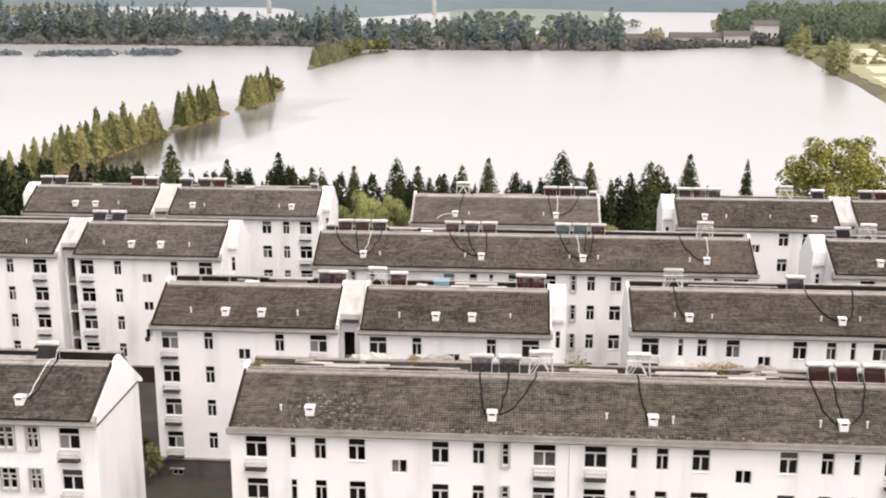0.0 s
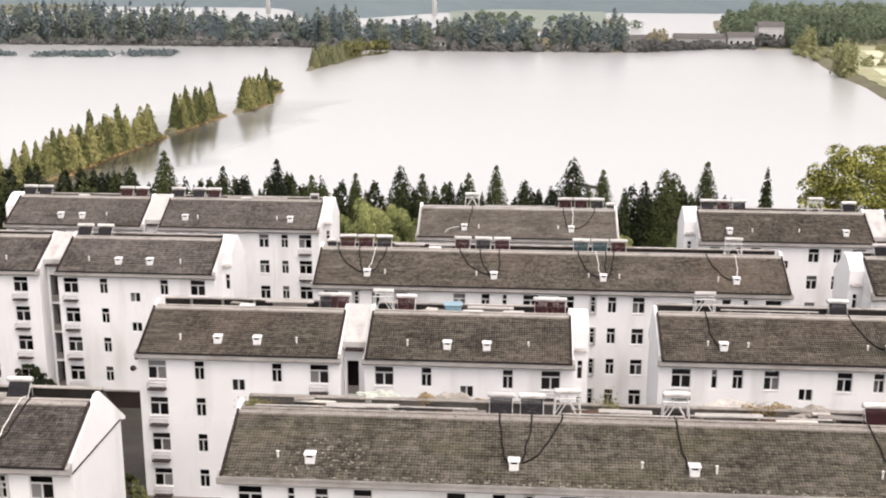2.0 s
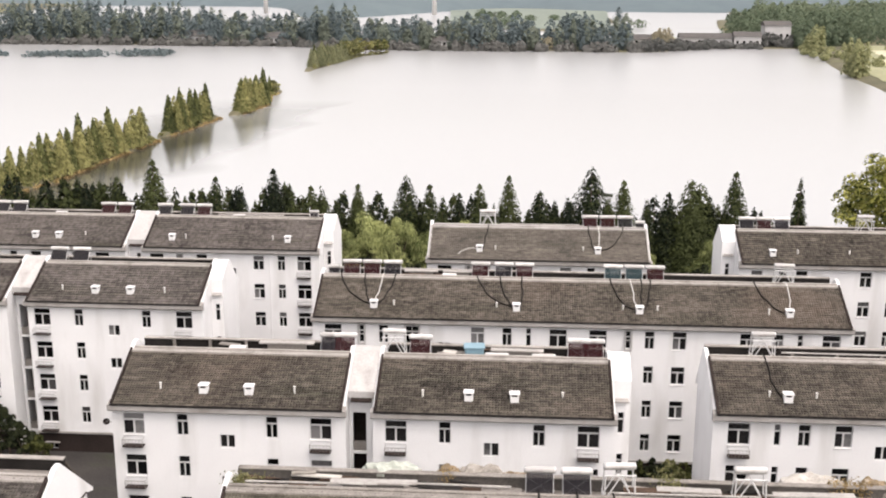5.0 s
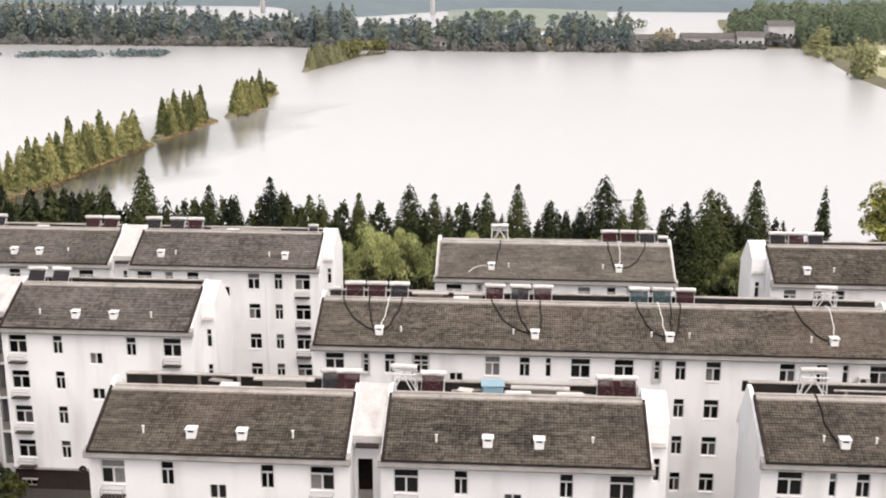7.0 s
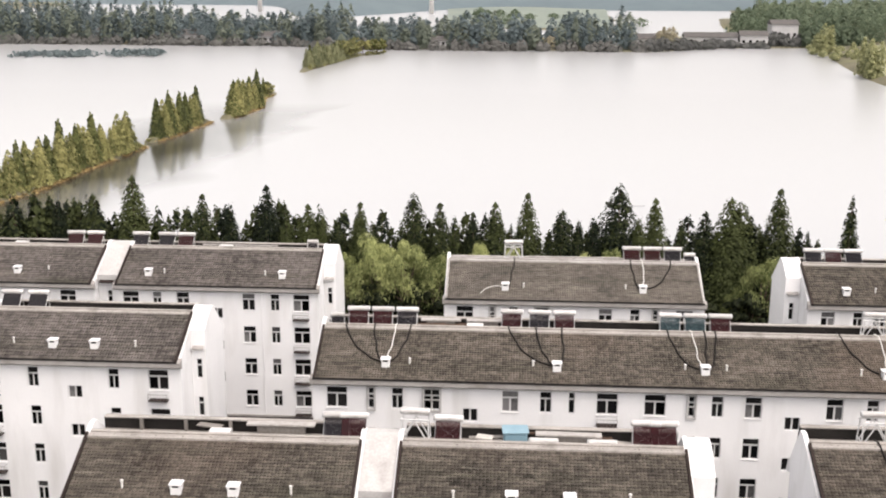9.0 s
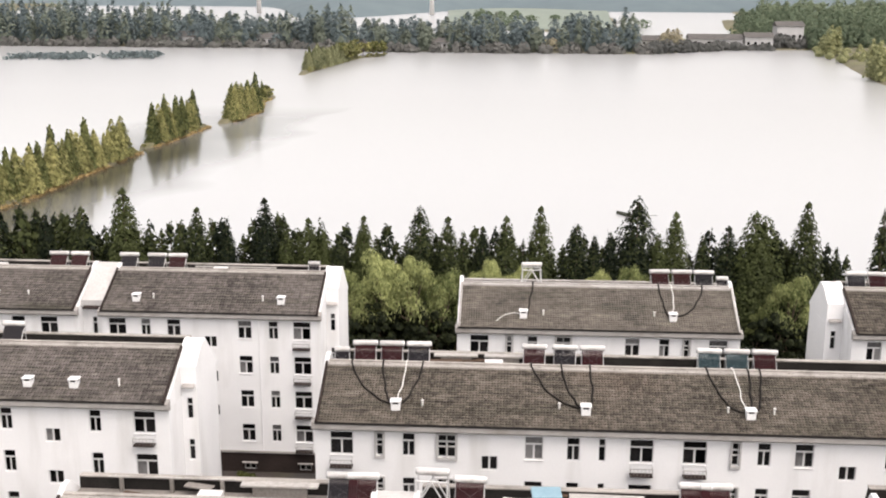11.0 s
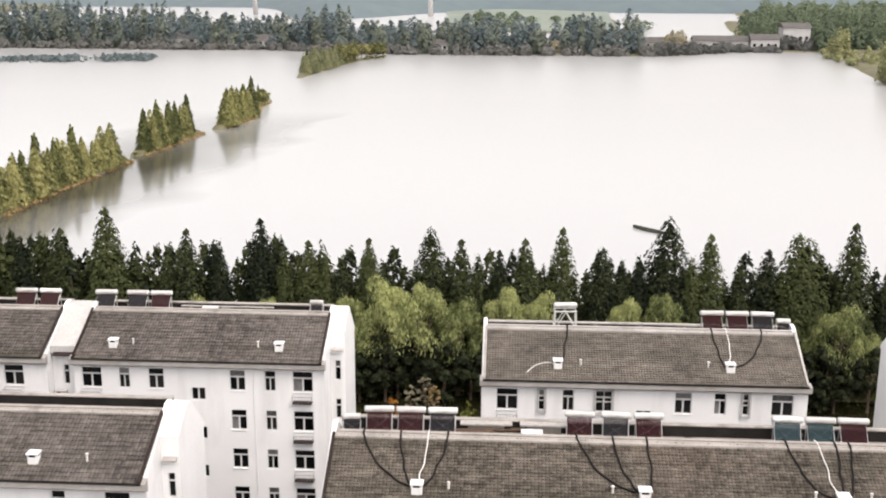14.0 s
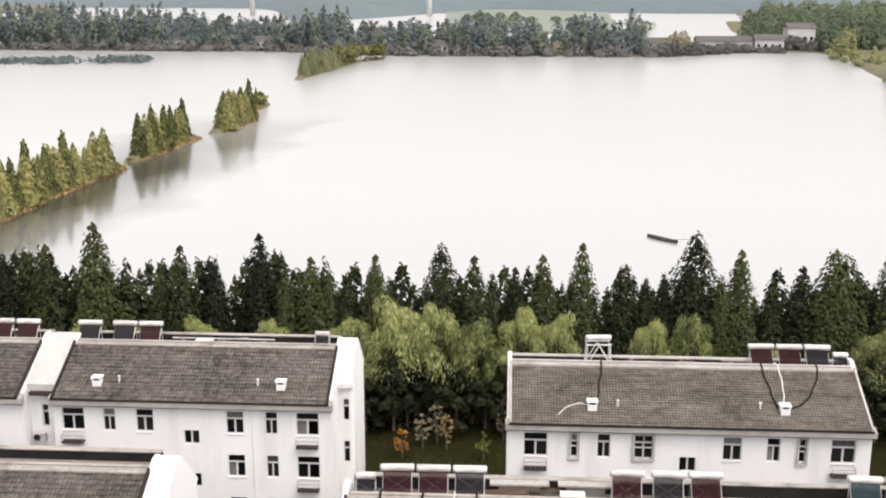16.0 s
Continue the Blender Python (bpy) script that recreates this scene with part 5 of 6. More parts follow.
def broad_meshes(seed, height, radius, clumps, leaf, material, low=0.25, per=45):
    rng = np.random.default_rng(seed)
    centres, normals, limbs = [], [], [((0, 0, -0.4), (0, 0, height * 0.45), height * 0.022 + 0.02, height * 0.014 + 0.01)]
    for i in range(clumps):
        a, u = rng.uniform(0, 2 * math.pi), rng.uniform(-0.75, 1.0)
        ring = math.sqrt(1 - u * u)
        k = rng.uniform(0.55, 1.0)
        mid = height * (low + 1) / 2
        p = np.array((math.cos(a) * ring * radius * k, math.sin(a) * ring * radius * k, mid + u * height * (1 - low) / 2 * k))
        d = rng.normal(size=(per, 3))
        d /= np.linalg.norm(d, axis=1)[:, None]
        d[:, 2] = np.abs(d[:, 2]) * 1.2 - 0.35
        centres.append(p + d * radius * 0.2 * rng.uniform(0.75, 1.05, (per, 1)))
        normals.append(d + np.array((0, 0, 0.2)))
        if i % 5 == 0:
            limbs.append(((0, 0, height * 0.4), tuple(p * 0.9 + np.array((0, 0, height * 0.04))), height * 0.007 + 0.008, 0.01))
    v, f = cards(np.concatenate(centres), leaf, rng, np.concatenate(normals), 0.5)
    return limb_meshes(limbs), mesh_of("crown", v, f, material)


def tree(name, meshes, label, group):
    ob = thing(name, label, "tree", pose(0, 0, 0), group)
    for me in meshes[0]:
        part(me.name.split(".")[0], me, ob)
    part("crown", meshes[1], ob)
    return ob


def planted(kinds, places, scale_of):
    """Each place is (x, y, z, kind, height); the first of a kind is moved, the rest are copies."""
    used = set()
    for x, y, z, k, h in places:
        ob, tall = kinds[k]
        s = h / tall
        wide = s * scale_of(x, y)
        m = pose(x, y, z, 0, 0, (x * 37 + y * 11) % 360)
        if k in used:
            ob = copy_thing(ob, m)
        else:
            used.add(k)
        ob.matrix_basis = m @ Matrix.Diagonal((wide, wide, s, 1))


ROW_LABEL = "tall dark green conical conifer on the lake bank"
CONIFERS = [(tree("conifer", conifer_meshes(21, 14, 2.55, 6800, 0.135, NEEDLES, 0.7, 11), ROW_LABEL, "conifers on the bank"), 14),
            (tree("conifer", conifer_meshes(22, 14, 2.1, 5600, 0.135, NEEDLES, 0.74, 12), "slender dark green conifer on the lake bank", "conifers on the bank"), 14),
            (tree("conifer", conifer_meshes(23, 14, 2.9, 7600, 0.145, NEEDLES, 0.58, 10), "broad dense dark conifer on the lake bank", "conifers on the bank"), 14),
            (tree("conifer", conifer_meshes(24, 14, 1.75, 2500, 0.15, NEEDLES, 0.85, 9), "thin ragged dark conifer on the lake bank", "conifers on the bank"), 14)]
BACK = [(tree("conifer", conifer_meshes(25, 14, 2.7, 1350, 0.26, NEEDLES, 0.66, 9), ROW_LABEL, "conifers on the bank"), 14),
        (tree("conifer", conifer_meshes(26, 14, 2.3, 1200, 0.26, NEEDLES, 0.72, 10), "slender dark green conifer on the lake bank", "conifers on the bank"), 14)]
TOPS = ((-52.4, 13.6, 1), (-48.6, 14.0, 0), (-43.2, 16.6, 0), (-37.2, 12.6, 1), (-34.9, 14.4, 0), (-31.7, 13.4, 1), (-27.6, 15.3, 0), (-25.0, 12.4, 1), (-22.5, 13.2, 0),
        (-20.8, 12.2, 1))
MORE_TOPS = ((-19.1, 11.2, 0), (-16.3, 13.6, 0), (-14.3, 11.4, 3), (-10.0, 14.8, 2), (-6.9, 13.8, 0), (-5.2, 12.4, 1), (-3.0, 12.8, 0), (-0.5, 14.0, 0),
        (1.4, 11.4, 3), (3.3, 14.9, 0), (7.3, 13.2, 2), (9.2, 12.2, 1), (10.9, 12.6, 1), (13.9, 16.2, 2), (16.1, 12.6, 1), (18.0, 14.6, 0), (21.0, 12.4, 1), (23.8, 13.2, 0),
        (26.5, 15.0, 2), (27.8, 14.4, 2), (28.9, 13.0, 1), (32.1, 15.9, 0), (35.6, 11.0, 3), (40.2, 15.4, 3), (60.5, 13.5, 0), (64.0, 14.0, 1), (68.0, 13.0, 0))
places = []
grow = random.Random(8)
for x, h, k in TOPS + MORE_TOPS:
    places.append((x, 152.6 + grow.uniform(-0.8, 0.8), -1.0, k, h))
planted(CONIFERS, places, lambda x, y: 1.2 + 0.25 * ((x * 7.3) % 1))
places = []
x = -82.0
while x < -44:
    places.append((x, 152 + grow.uniform(-1.5, 3.5), -1.0, grow.choice((0, 0, 1)), grow.uniform(9.5, 14.5)))
    x += grow.uniform(1.1, 1.9)
x = -80.0
while x < 38:
    places.append((x, 155.2 + grow.uniform(-0.6, 1.6), -1.1, grow.choice((0, 1)), grow.uniform(8.6, 12.2) + (1.6 if x < -45 else 0.9 if x < -12 else 0)))
    x += grow.uniform(0.8, 1.35)
planted(BACK, places, lambda x, y: 1.2 + 0.25 * ((x * 7.3) % 1))

WILLOWS = [(tree("willow", willow_meshes(31, 10, 3.9, 36, 360, WILLOW_LEAF), "large yellow-green weeping willow at the water", "willows by the canal"), 10),
           (tree("willow", willow_meshes(32, 10, 4.1, 34, 360, WILLOW_LEAF), "rounded light green willow at the water", "willows by the canal"), 10)]
planted(WILLOWS, [(x, y, -1.6, k, h) for x, y, h, k in (
    (-13.6, 147.6, 12.0, 0), (-10.4, 147.0, 11.4, 1), (-6.9, 147.2, 10.0, 0), (-17.4, 147.4, 9.8, 1), (-19.0, 148.5, 9.8, 0), (-25.7, 148.6, 9.4, 1), (-32.3, 148.6, 9.6, 0),
    (-2.4, 148.4, 10.9, 1), (0.8, 148.6, 10.7, 0), (9.3, 148.4, 10.4, 0), (13.1, 148.4, 10.8, 1), (20.5, 147.4, 7.6, 1), (29.6, 147.0, 10.6, 0), (26.8, 148.2, 6.2, 1),
    (33.8, 147.8, 6.8, 0), (-38.5, 148.2, 8.6, 1), (-44.0, 148.4, 8.2, 0))], lambda x, y: 0.86 if y < 148 else 0.68)
# dark shrubs added to imitate the shade in the willows' lower halves
SHADE_SHRUBS = [(tree("shrub", broad_meshes(33, 5, 2.1, 42, 0.2, DARK_LEAF, 0.0, 60), "dense dark shrub standing in for shade under the willows", "shrubs by the canal"), 5),
          (tree("shrub", broad_meshes(34, 5, 1.8, 36, 0.19, DARK_LEAF, 0.0, 60), "ragged dark shrub added as shade at the canal's edge", "shrubs by the canal"), 5)]
planted(SHADE_SHRUBS, [(x + grow.uniform(-0.6, 0.6), 145.2 + grow.uniform(-0.5, 1.0), -1.8, i % 2, grow.uniform(5.0, 6.8)) for i, x in enumerate(
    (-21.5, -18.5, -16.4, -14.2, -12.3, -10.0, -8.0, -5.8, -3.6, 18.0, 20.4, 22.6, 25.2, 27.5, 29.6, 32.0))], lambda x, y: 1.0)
OAKS = [(tree("broadleaf_tree", broad_meshes(41, 18, 6.6, 165, 0.2, BROAD_LEAF, 0.15, 120), "big spreading tree with sunlit yellow-green leaves", "broadleaf trees"), 18)]
planted(OAKS, [(52.4, 149.5, -1.2, 0, 19.4)], lambda x, y: 1.1)

ISLES = [(tree("conifer", conifer_meshes(51, 10, 2.5, 950, 0.36, NEEDLES_PALE, 0.8, 7), "yellowing conifer on a narrow strip in the lake", "conifers in the lake"), 10),
         (tree("conifer", conifer_meshes(52, 10, 3.1, 1050, 0.36, NEEDLES_PALE, 0.65, 6), "broad yellow-green conifer on a strip in the lake", "conifers in the lake"), 10),
         (tree("conifer", conifer_meshes(53, 10, 2.3, 950, 0.34, NEEDLES_MID, 0.85, 8), "dark pointed conifer on a narrow strip in the lake", "conifers in the lake"), 10),
         (tree("conifer", conifer_meshes(54, 10, 3.0, 900, 0.38, NEEDLES_HAZY, 0.65, 6), "hazy grey-green conifer at the strip's far end", "conifers in the lake"), 10)]
places = []
y = 176.0
while y < 540:
    if not (273 < y < 284 or 314 < y < 326 or 347 < y < 362 or 366 < y < 370 or 376 < y < 460 or y > 508):
        low = 0.62 if 350 < y < 378 else (0.8 if y > 500 else 1.0)
        k = grow.choice((0, 1, 0, 1, 2)) if y < 280 else grow.choice((0, 2, 2, 1)) if y < 450 else grow.choice((3, 3, 3, 2))
        places.append((causeway_x(y) + grow.uniform(-1.2, 0.6), y, -1.5, k, (grow.uniform(8.5, 11.5) if k == 2 else grow.uniform(5.5, 9.0)) * low))
        if 324 < y < 347 or y > 460:
            places.append((causeway_x(y) + grow.uniform(-2.0, 2.0), y + 1, -1.5, 3 if y > 450 else 1, grow.uniform(6.5, 9.5) * low))
    y += grow.uniform(1.5, 2.5) if y < 330 else grow.uniform(2.4, 3.8)
for _ in range(46):
    places.append((grow.uniform(-128, -95), grow.uniform(168, 204), -1.6, grow.choice((0, 1, 1, 2)), grow.uniform(8, 13)))
planted(ISLES, places, lambda x, y: 1.0)
BUSHES = [(tree("bush", broad_meshes(55, 5, 2.5, 34, 0.36, NEEDLES_PALE, 0.0, 34), "rounded olive bush on a strip in the lake", "bushes in the lake"), 5),
          (tree("bush", broad_meshes(56, 5, 2.2, 30, 0.36, MEADOW_LEAF, 0.0, 34), "dull grey-green bush on a strip in the lake", "bushes in the lake"), 5)]
planted(BUSHES, [(causeway_x(y) + grow.uniform(-1.0, 1.0), y, -1.6, i % 2, grow.uniform(4.0, 6.0) if y < 400 else grow.uniform(5.5, 8.0)) for i, y in enumerate((371, 373, 375, 501, 506, 510, 513, 517, 521, 524, 528, 532, 535))],
        lambda x, y: 1.1)


def sapling(x, y, h, material, label, seed, clumps):
    ob = tree("sapling", broad_meshes(seed, h, h * 0.24, clumps * 2, 0.1, material, 0.12, 11), label, "saplings in the canal")
    ob.matrix_basis = pose(x, y, WATER_Z - 0.2, 0, 0, seed * 40)


for x, y, h, m, label, seed, n in ((-12.6, 139.4, 3.0, AUTUMN_LEAF, "small orange-leaved sapling standing in dark water", 61, 18),
                                   (-11.0, 141.5, 3.4, TAN_LEAF, "pale twiggy sapling standing in dark water", 62, 12), (-9.8, 142.6, 4.2, TAN_LEAF, "tall pale half-bare sapling standing in dark water", 63, 16),
                                   (-8.9, 141.4, 3.6, STRAW, "dry tan sapling standing in dark water", 64, 15), (-5.6, 139.4, 3.0, BROAD_LEAF, "yellow-green sapling standing in dark water", 65, 13),
                                   (-3.9, 143.5, 3.0, TAN_LEAF, "bare twiggy sapling standing in dark water", 66, 10)):
    sapling(x, y, h, m, label, seed, n)

YARD_TREES = ((-22.2, 73.6, 3.6, 71, SCRUB_LEAF), (-20.9, 72.0, 3.3, 72, MEADOW_LEAF), (-23.4, 72.6, 2.8, 79, DARK_LEAF), (27.6, 49.0, 7.9, 73, BROAD_LEAF), (-37.6, 92.8, 4.2, 74, DARK_LEAF),
              (-36.2, 91.6, 4.0, 75, DARK_LEAF), (-34.6, 90.6, 3.6, 83, DARK_LEAF), (-33.0, 89.7, 3.0, 84, SCRUB_LEAF), (14.0, 89.2, 2.7, 76, SCRUB_LEAF), (15.4, 88.9, 3.1, 77, DARK_LEAF),
              (16.3, 89.3, 2.9, 80, MEADOW_LEAF), (17.4, 89.6, 2.5, 81, SCRUB_LEAF), (-18.5, 104.6, 3.2, 78, SCRUB_LEAF))
for x, y, h, seed, m in YARD_TREES:
    ob = tree("yard_tree", broad_meshes(seed, h, h * 0.36, 34, 0.16, m, 0.2, 30), "small leafy tree in a yard between white blocks", "yard trees")
    ob.matrix_basis = pose(x, y, YARD_Z)


# ---- bank scrub, lily beds, far shore ----
def scrub(name, label, category, spots, leaf, material, per, seed):
    rng = np.random.default_rng(seed)
    c = np.concatenate([np.array((x, y, z + h * 0.45)) + rng.normal(size=(per, 3)) * np.array((w * 0.4, w * 0.4, h * 0.26)) for x, y, z, w, h in spots])
    v, f = cards(c, leaf, rng)
    tagged(new(name, mesh_of(name, v, f, material)), label, category, kind="stuff")


wild = random.Random(3)
# scrub kept dark to fill in the shade below the bank trees
scrub("bank_scrub", "dark scrub filling the shaded gap under the bank trees", "scrub",
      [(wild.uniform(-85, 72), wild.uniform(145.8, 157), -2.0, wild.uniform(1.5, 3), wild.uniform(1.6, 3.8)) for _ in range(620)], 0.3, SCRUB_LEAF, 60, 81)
scrub("causeway_scrub", "yellow grass and scrub along the strip in the lake", "scrub",
      [(causeway_x(y) + wild.uniform(-1.1, 1.3), y, -1.8, 1.3, wild.uniform(0.6, 1.9)) for y in [wild.uniform(165, 540) for _ in range(300)]
       if not (275 < y < 282 or 316 < y < 323.5 or 377 < y < 457)], 0.42, NEEDLES_PALE, 24, 82)
scrub("edge_grass", "dry orange grass along the water's edge of the strip", "grass",
      [(causeway_x(y) + wild.uniform(1.5, 2.0), y, -2.0, 0.9, wild.uniform(0.3, 0.7)) for y in [wild.uniform(165, 376) for _ in range(240)]
       if not (275 < y < 282 or 316 < y < 323.5)], 0.22, STRAW, 26, 85)
scrub("lily_beds", "low dark beds of plants in the lake", "water plants",
      [(wild.uniform(-212, -186), 512 + wild.uniform(-6, 6), -2.1, 7, 2.2) for _ in range(22)] + [(wild.uniform(-176, -158), 517 + wild.uniform(-6, 6), -2.1, 6, 2.8) for _ in range(18)]
      + [(wild.uniform(-250, -222), 511 + wild.uniform(-4, 4), -2.1, 7, 1.8) for _ in range(12)], 0.9, HAZED_LEAF, 36, 83)
scrub("terrace_weeds", "weeds and moss on the cluttered roof terrace", "weeds",
      [(x, ROOF_Y["A"] + RUN + 0.7, FLOOR_Z + 0.2, 0.7, 0.6) for x in (-8.9, -8.5, -7.9)] + [(x, 60.2, FLOOR_Z + 0.05, w, h) for x, w, h in ((11.7, 0.9, 1.5), (12.0, 0.6, 1.1), (12.4, 0.5, 0.7))], 0.06, MEADOW_LEAF, 260, 84)
scrub("dry_weeds", "dry straw-coloured weeds on the roof terrace", "weeds",
      [(x, 60.3, FLOOR_Z + 0.1, 0.7, 0.9) for x in (1.3, 19.9, 20.3, 20.8, 21.1)], 0.055, STRAW, 260, 86)


def woods(name, label, spots, leaf, material, per, seed):
    """Distant trees, some round and some pointed, joined into one wood."""
    rng = np.random.default_rng(seed)
    out, faced = [], []
    for x, y, z, w, h in spots:
        pointed = rng.random() < 0.35
        t = rng.uniform(0.02, 0.93 if pointed else 1, per)
        r = w * ((1 - t) ** 0.8 + 0.03 if pointed else np.sqrt(np.clip(1 - (2 * t - 0.9) ** 2, 0.03, 1))) * 0.5
        a = rng.uniform(0, 2 * math.pi, per)
        k = np.sqrt(rng.uniform(0.1, 1, per))
        out.append(np.stack([x + r * k * np.cos(a), y + r * k * np.sin(a), z + h * t], 1))
        faced.append(np.stack([np.cos(a), np.sin(a), t * 1.4], 1))
    v, f = cards(np.concatenate(out), leaf, rng, np.concatenate(faced), 0.3)
    tagged(new(name, mesh_of(name, v, f, material)), label, "woods", kind="stuff")


def shore_y(x):
    return 560 + 26 * step(60, 110, x) + 18 * step(-60, -120, x)


def belt_height(x):
    """How tall the far wood stands along the shore."""
    return float(np.interp(x, (-330, -180, -165, -139, -136, -131, -127, -122, -118, -114, -110, -104, -86, -83, -74, -66, -58, -47, -44, -40, -31, -19, -7, -4, 0, 9, 13, 22, 26, 33, 41, 47, 51, 56, 60, 64, 105),
                           (22, 19, 15, 15, 11, 11, 15.5, 14, 9, 8.5, 16, 18.5, 19, 11.5, 12, 11, 13.5, 14, 17, 13.5, 15, 16, 16.5, 11, 15, 13.8, 12.5, 13, 16, 17.5, 15, 14, 19.5, 19, 13, 8, 7)))


spots = []
for _ in range(620):
    x = wild.uniform(-330, 60)
    back = wild.random() ** 1.3
    spots.append((x, shore_y(x) + 2 + 66 * back, -1.8, wild.uniform(4, 12), belt_height(x) * wild.uniform(0.6, 0.94 + 0.14 * min(1, 3 * back))))
for _ in range(160):
    x = wild.uniform(-330, 62)
    spots.append((x, shore_y(x) - 1 + 4 * wild.random(), -2.2, wild.uniform(5, 10), wild.uniform(2.5, 5.5)))
woods("far_wood", "wood along the far shore, tinted blue-grey for haze", spots[0:620:3] + spots[1:620:3], 0.85, HAZED_LEAF, 135, 91)
woods("far_wood", "dull green, haze-tinted trees in the wood along the far shore", spots[2:620:3], 0.85, HAZED_DULL, 135, 98)
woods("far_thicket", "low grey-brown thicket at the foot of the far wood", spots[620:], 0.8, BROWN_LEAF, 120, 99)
spots = []
for _ in range(340):
    y = 612 + 230 * wild.random() ** 1.4
    x = wild.uniform(0.2 * y - 14, 340)
    spots.append((x, y, -1.2, wild.uniform(8, 14), max(5.0, (43.8 - 0.042 * y) * wild.uniform(0.7, 1.1))))
for _ in range(46):
    spots.append((wild.uniform(143, 170), wild.uniform(590, 612), -1.2, wild.uniform(5, 8), wild.uniform(6, 11.5)))
for _ in range(16):
    spots.append((wild.uniform(-45, 88), wild.uniform(745, 900), -1.2, wild.uniform(9, 16), wild.uniform(3, 6)))
woods("far_wood", "haze-tinted green wood behind the far houses", spots, 0.85, HAZED_GREEN, 125, 95)
spots = [(131 + wild.uniform(-2, 3), 447 + wild.uniform(-5, 10), -1.5, wild.uniform(4, 7), wild.uniform(7, 14)) for _ in range(16)] + \
        [(141 + wild.uniform(-4, 4), 556 + wild.uniform(-6, 8), -1.3, wild.uniform(5, 8), wild.uniform(8, 14)) for _ in range(11)] + \
        [(138 + wild.uniform(-2, 60), 470 + wild.uniform(0, 110), -1.4, wild.uniform(3, 6), wild.uniform(1.5, 4.5)) for _ in range(60)]
woods("shore_wood", "yellow-green scattered trees on the lake shore", spots, 0.55, SHORE_LEAF, 190, 92)
spots = []
for _ in range(100):
    x = wild.uniform(58, 124)
    spots.append((x, shore_y(x) + 10 * wild.random(), -1.9, wild.uniform(5, 9), wild.uniform(3, 6) if x < 82 else wild.uniform(2.6, 4.6) if x < 108 else wild.uniform(1.6, 3.0)))
spots += [(wild.uniform(127, 144), wild.uniform(592, 599), -1.6, wild.uniform(4, 6), wild.uniform(3.5, 7.5)) for _ in range(18)]
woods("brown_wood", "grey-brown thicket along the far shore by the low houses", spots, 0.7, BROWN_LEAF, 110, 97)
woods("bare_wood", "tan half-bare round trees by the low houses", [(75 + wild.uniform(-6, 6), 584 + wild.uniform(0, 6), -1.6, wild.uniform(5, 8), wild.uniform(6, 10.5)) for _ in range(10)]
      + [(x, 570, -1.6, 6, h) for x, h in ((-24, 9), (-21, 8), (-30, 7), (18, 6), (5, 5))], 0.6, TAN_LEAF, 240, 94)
woods("distant_wood", "wood beyond the lake, its green paled for haze", [(wild.uniform(0.2 * y + 4, 460), y, -1.2, wild.uniform(10, 18), wild.uniform(6, 12)) for y in [wild.uniform(790, 1000) for _ in range(260)]], 1.3, HAZED_GREEN, 90, 93)


def hills():
    n, verts, faces = 520, [], []

    def foot(x):
        return 1045 - 62 * step(-20, 90, x) - 200 * math.exp(-((x + 146) / (44 if x < -146 else 88)) ** 2)

    for j, (y, k) in enumerate(((0, -0.02), (26, 0.09), (1250, 0.5), (1800, 1.0), (2600, 0.3))):
        for i in range(n + 1):
            x = -2600 + 5200 * i / n
            verts.append((x, y + (foot(x) if j < 2 else 0), -1.6 + k * (46 + 34 * noise.noise((x * 0.0016, y * 0.001, 0.3)) + 12 * noise.noise((x * 0.008, y * 0.004, 2.2)))))
    for j in range(4):
        for i in range(n):
            a = j * (n + 1) + i
            faces.append((a, a + 1, a + n + 2, a + n + 1))
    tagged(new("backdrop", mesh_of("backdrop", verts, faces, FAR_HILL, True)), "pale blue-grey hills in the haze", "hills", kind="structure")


hills()


def far_house(x, y, wide, deep, high, turn):
    ob = thing("house", "pale house with a low pitched roof among trees", "house", pose(x, y, -0.9, 0, 0, turn), "houses on the far shore")
    holes = [(-wide / 2 + wide * (i + 0.5) / 4, z, 1.3, 1.5) for i in range(4) for z in ((1.7, 4.7) if high > 5 else (1.7,))]
    part("wall", wall_mesh("wall", FAR_WALL, -wide / 2, wide / 2, 0, high, holes), ob, pose(0, -deep / 2, 0))
    for wx, z, w, h in holes:
        part("window", box_mesh("window", GLASS, wx - w / 2, wx + w / 2, -deep / 2 + 0.1, -deep / 2 + 0.15, z - h / 2, z + h / 2), ob)
    part("wall", box_mesh("wall", FAR_WALL, -wide / 2, wide / 2, deep / 2 - 0.3, deep / 2, 0, high), ob)
    for s in (-1, 1):
        part("wall", box_mesh("wall", FAR_WALL, s * wide / 2 - 0.15, s * wide / 2 + 0.15, -deep / 2 + 0.25, deep / 2 - 0.31, 0, high), ob)
    bm = bmesh.new()
    prism(bm, ((-deep / 2 - 0.6, high), (0, high + deep * 0.28), (deep / 2 + 0.6, high)), -wide / 2 - 0.5, wide / 2 + 0.5)
    part("roof", finish("roof", bm, FAR_ROOF), ob)


for x, y, w, d, h, turn in ((134.5, 606, 13, 8, 9.6, 4), (118.5, 598, 13, 8, 4.6, -3), (-163, 587, 24, 9, 3.6, 2), (-205, 590, 14, 9, 4, -4), (-34, 569, 9, 7, 3.2, 3),
                            (98, 600, 26, 8, 3.6, 0), (64, 592, 14, 8, 3.2, 2), (-120, 586, 10, 8, 3.4, -5)):
    far_house(x, y, w, d, h, turn)


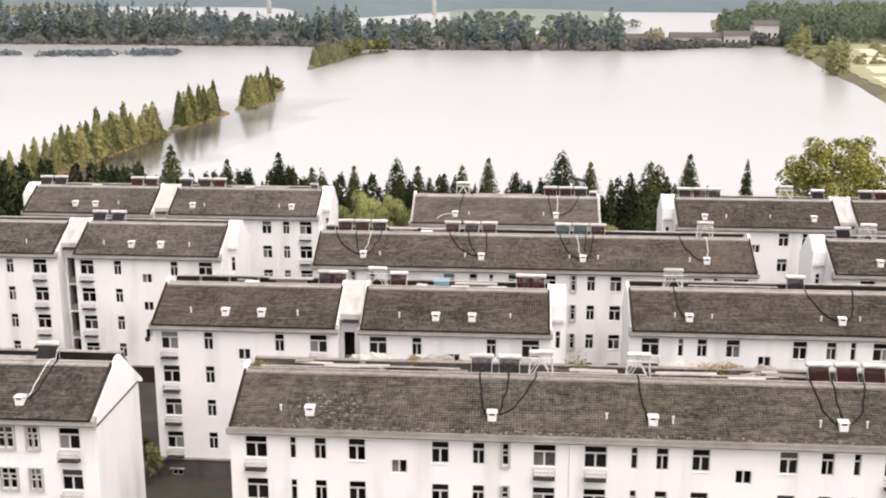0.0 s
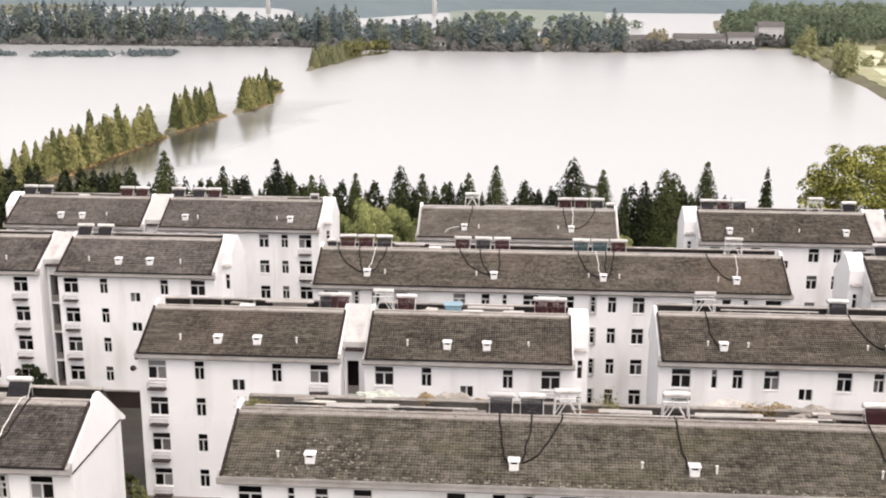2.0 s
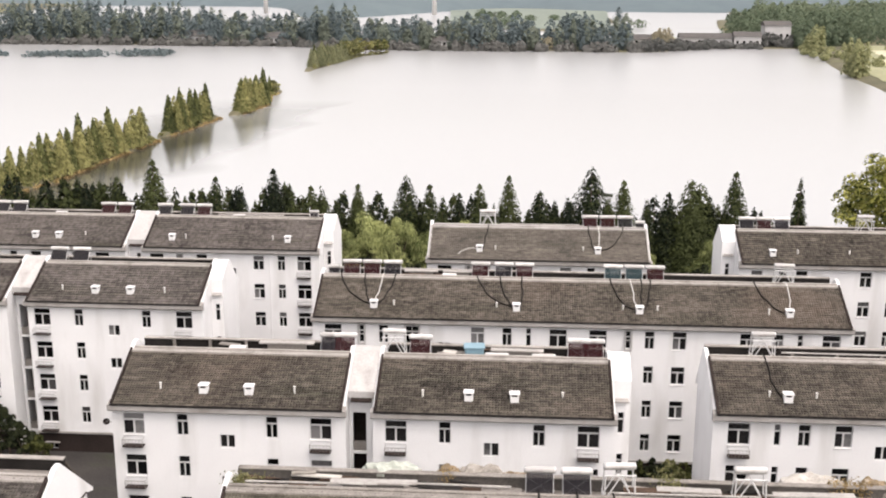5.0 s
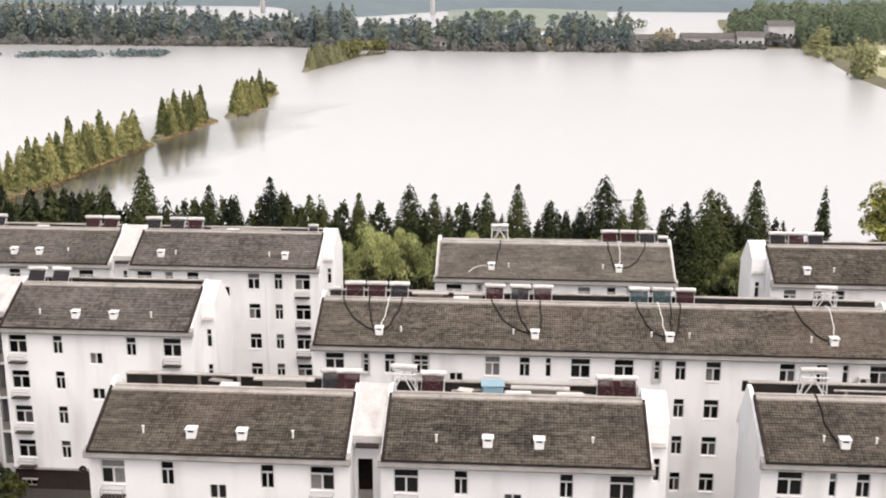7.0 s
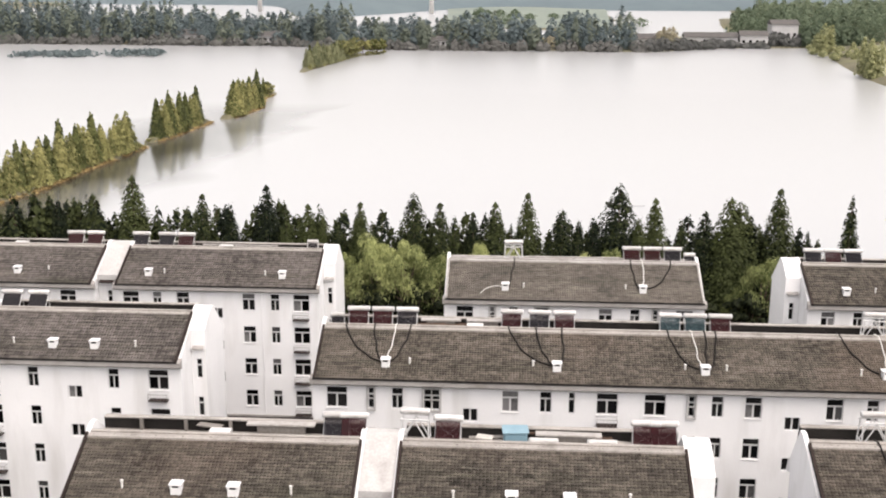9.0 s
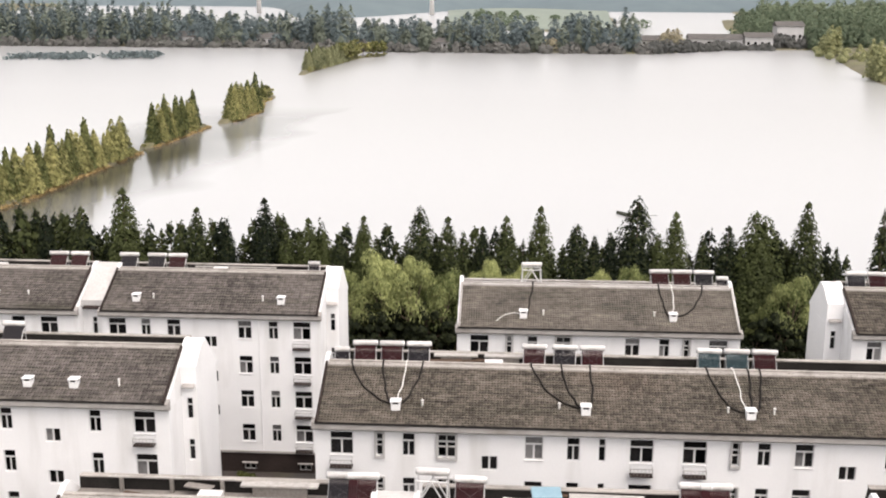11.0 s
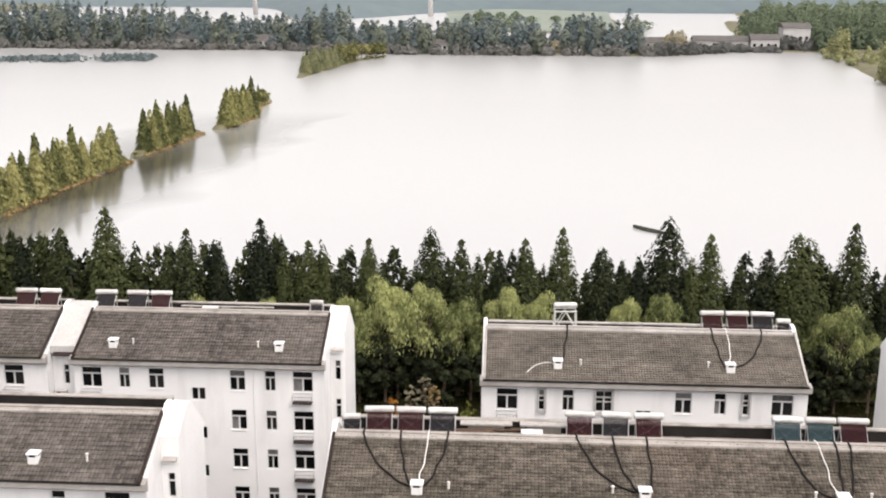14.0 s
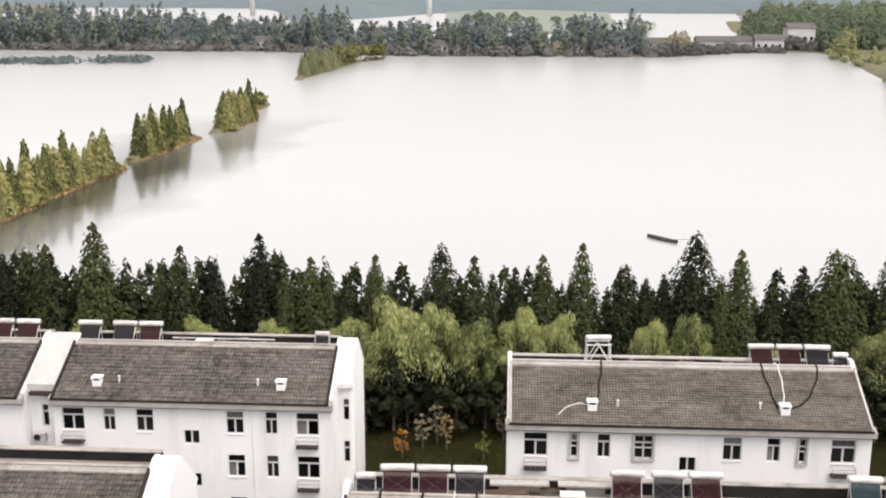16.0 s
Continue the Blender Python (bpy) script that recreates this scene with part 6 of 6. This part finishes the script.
def mast(x, y, h):
    ob = thing("tower", "slender white tower beyond the far wood", "tower", pose(x, y, -1.0), "towers")
    bm = bmesh.new()
    rod(bm, (0, 0, 0), (0, 0, h), 1.9, 12, 1.2)
    part("shaft", finish("shaft", bm, TANK, True), ob)
    bm = bmesh.new()
    rod(bm, (0, 0, h * 0.82), (0, 0, h * 0.88), 2.4, 12)
    part("platform", finish("platform", bm, TANK), ob)


mast(-62, 890, 34)
mast(-195, 900, 30)


def paddy(points, label, material, lift=0.0):
    """A level field with soft uneven edges, a hand above the ground."""
    ring = []
    for i, a in enumerate(points):
        b = points[(i + 1) % len(points)]
        for k in range(8):
            t = k / 8
            x, y = a[0] + (b[0] - a[0]) * t, a[1] + (b[1] - a[1]) * t
            ring.append((x + 2.0 * noise.noise((x * 0.1, y * 0.1, 0)), y + 3.0 * noise.noise((x * 0.1, y * 0.1, 5)), -0.6 + lift))
    tagged(new("field", mesh_of("field", ring, [tuple(range(len(ring)))], material)), label, "field", "paddy fields", "structure")


for points in (((143, 440), (180, 446), (190, 478), (148, 470)), ((150, 482), (200, 492), (215, 520), (158, 512)), ((166, 524), (260, 535), (270, 575), (170, 566)), ((196, 450), (260, 455), (262, 480), (204, 476)),
               ((136, 396), (175, 402), (178, 432), (139, 428))):
    paddy(points, "pale straw-yellow paddy field near the lake", PADDY, 0.06)
paddy(((131, 380), (330, 380), (350, 600), (175, 598), (150, 540), (136, 450)), "yellow-green meadow behind the lake shore", MEADOW)
paddy(((-40, 742), (20, 730), (62, 738), (76, 1000), (50, 1040), (-60, 1050)), "meadow below the far hills, its green paled for haze", HAZY_MEADOW, -0.72)


# ---- boat on the lake ----
def boat():
    ob = thing("boat", "long flat grey wooden punt on the pale lake", "boat", pose(20.1, 219.8, WATER_Z, 0, 0, -46))
    bm = bmesh.new()
    n = 12
    rings = []
    for i in range(n + 1):
        t = i / n * 2 - 1
        w = 0.66 * (1 - abs(t) ** 2 * 0.82)
        lift = 0.16 * t * t
        rings.append([bm.verts.new((t * 2.9, y, z)) for y, z in ((-w, 0.32 + lift), (-w * 0.8, -0.1 + lift * 0.6), (w * 0.8, -0.1 + lift * 0.6), (w, 0.32 + lift),
                                                                (w * 0.86, 0.32 + lift), (w * 0.7, 0.02 + lift * 0.6), (-w * 0.7, 0.02 + lift * 0.6), (-w * 0.86, 0.32 + lift))])
    for a, b in zip(rings, rings[1:]):
        for k in range(8):
            bm.faces.new((a[k], b[k], b[(k + 1) % 8], a[(k + 1) % 8]))
    bm.faces.new(rings[0])
    bm.faces.new(rings[-1][::-1])
    part("hull", finish("hull", bm, HULL), ob)
    for x in (-1.1, 0.2, 1.3):
        part("thwart", box_mesh("thwart", HULL, x - 0.12, x + 0.12, -0.46, 0.46, 0.24, 0.28), ob)
    bm = bmesh.new()
    rod(bm, (1.2, 0.1, 0.3), (4.6, 1.6, 0.7), 0.035, 6)
    part("pole", finish("pole", bm, HULL), ob)


boat()
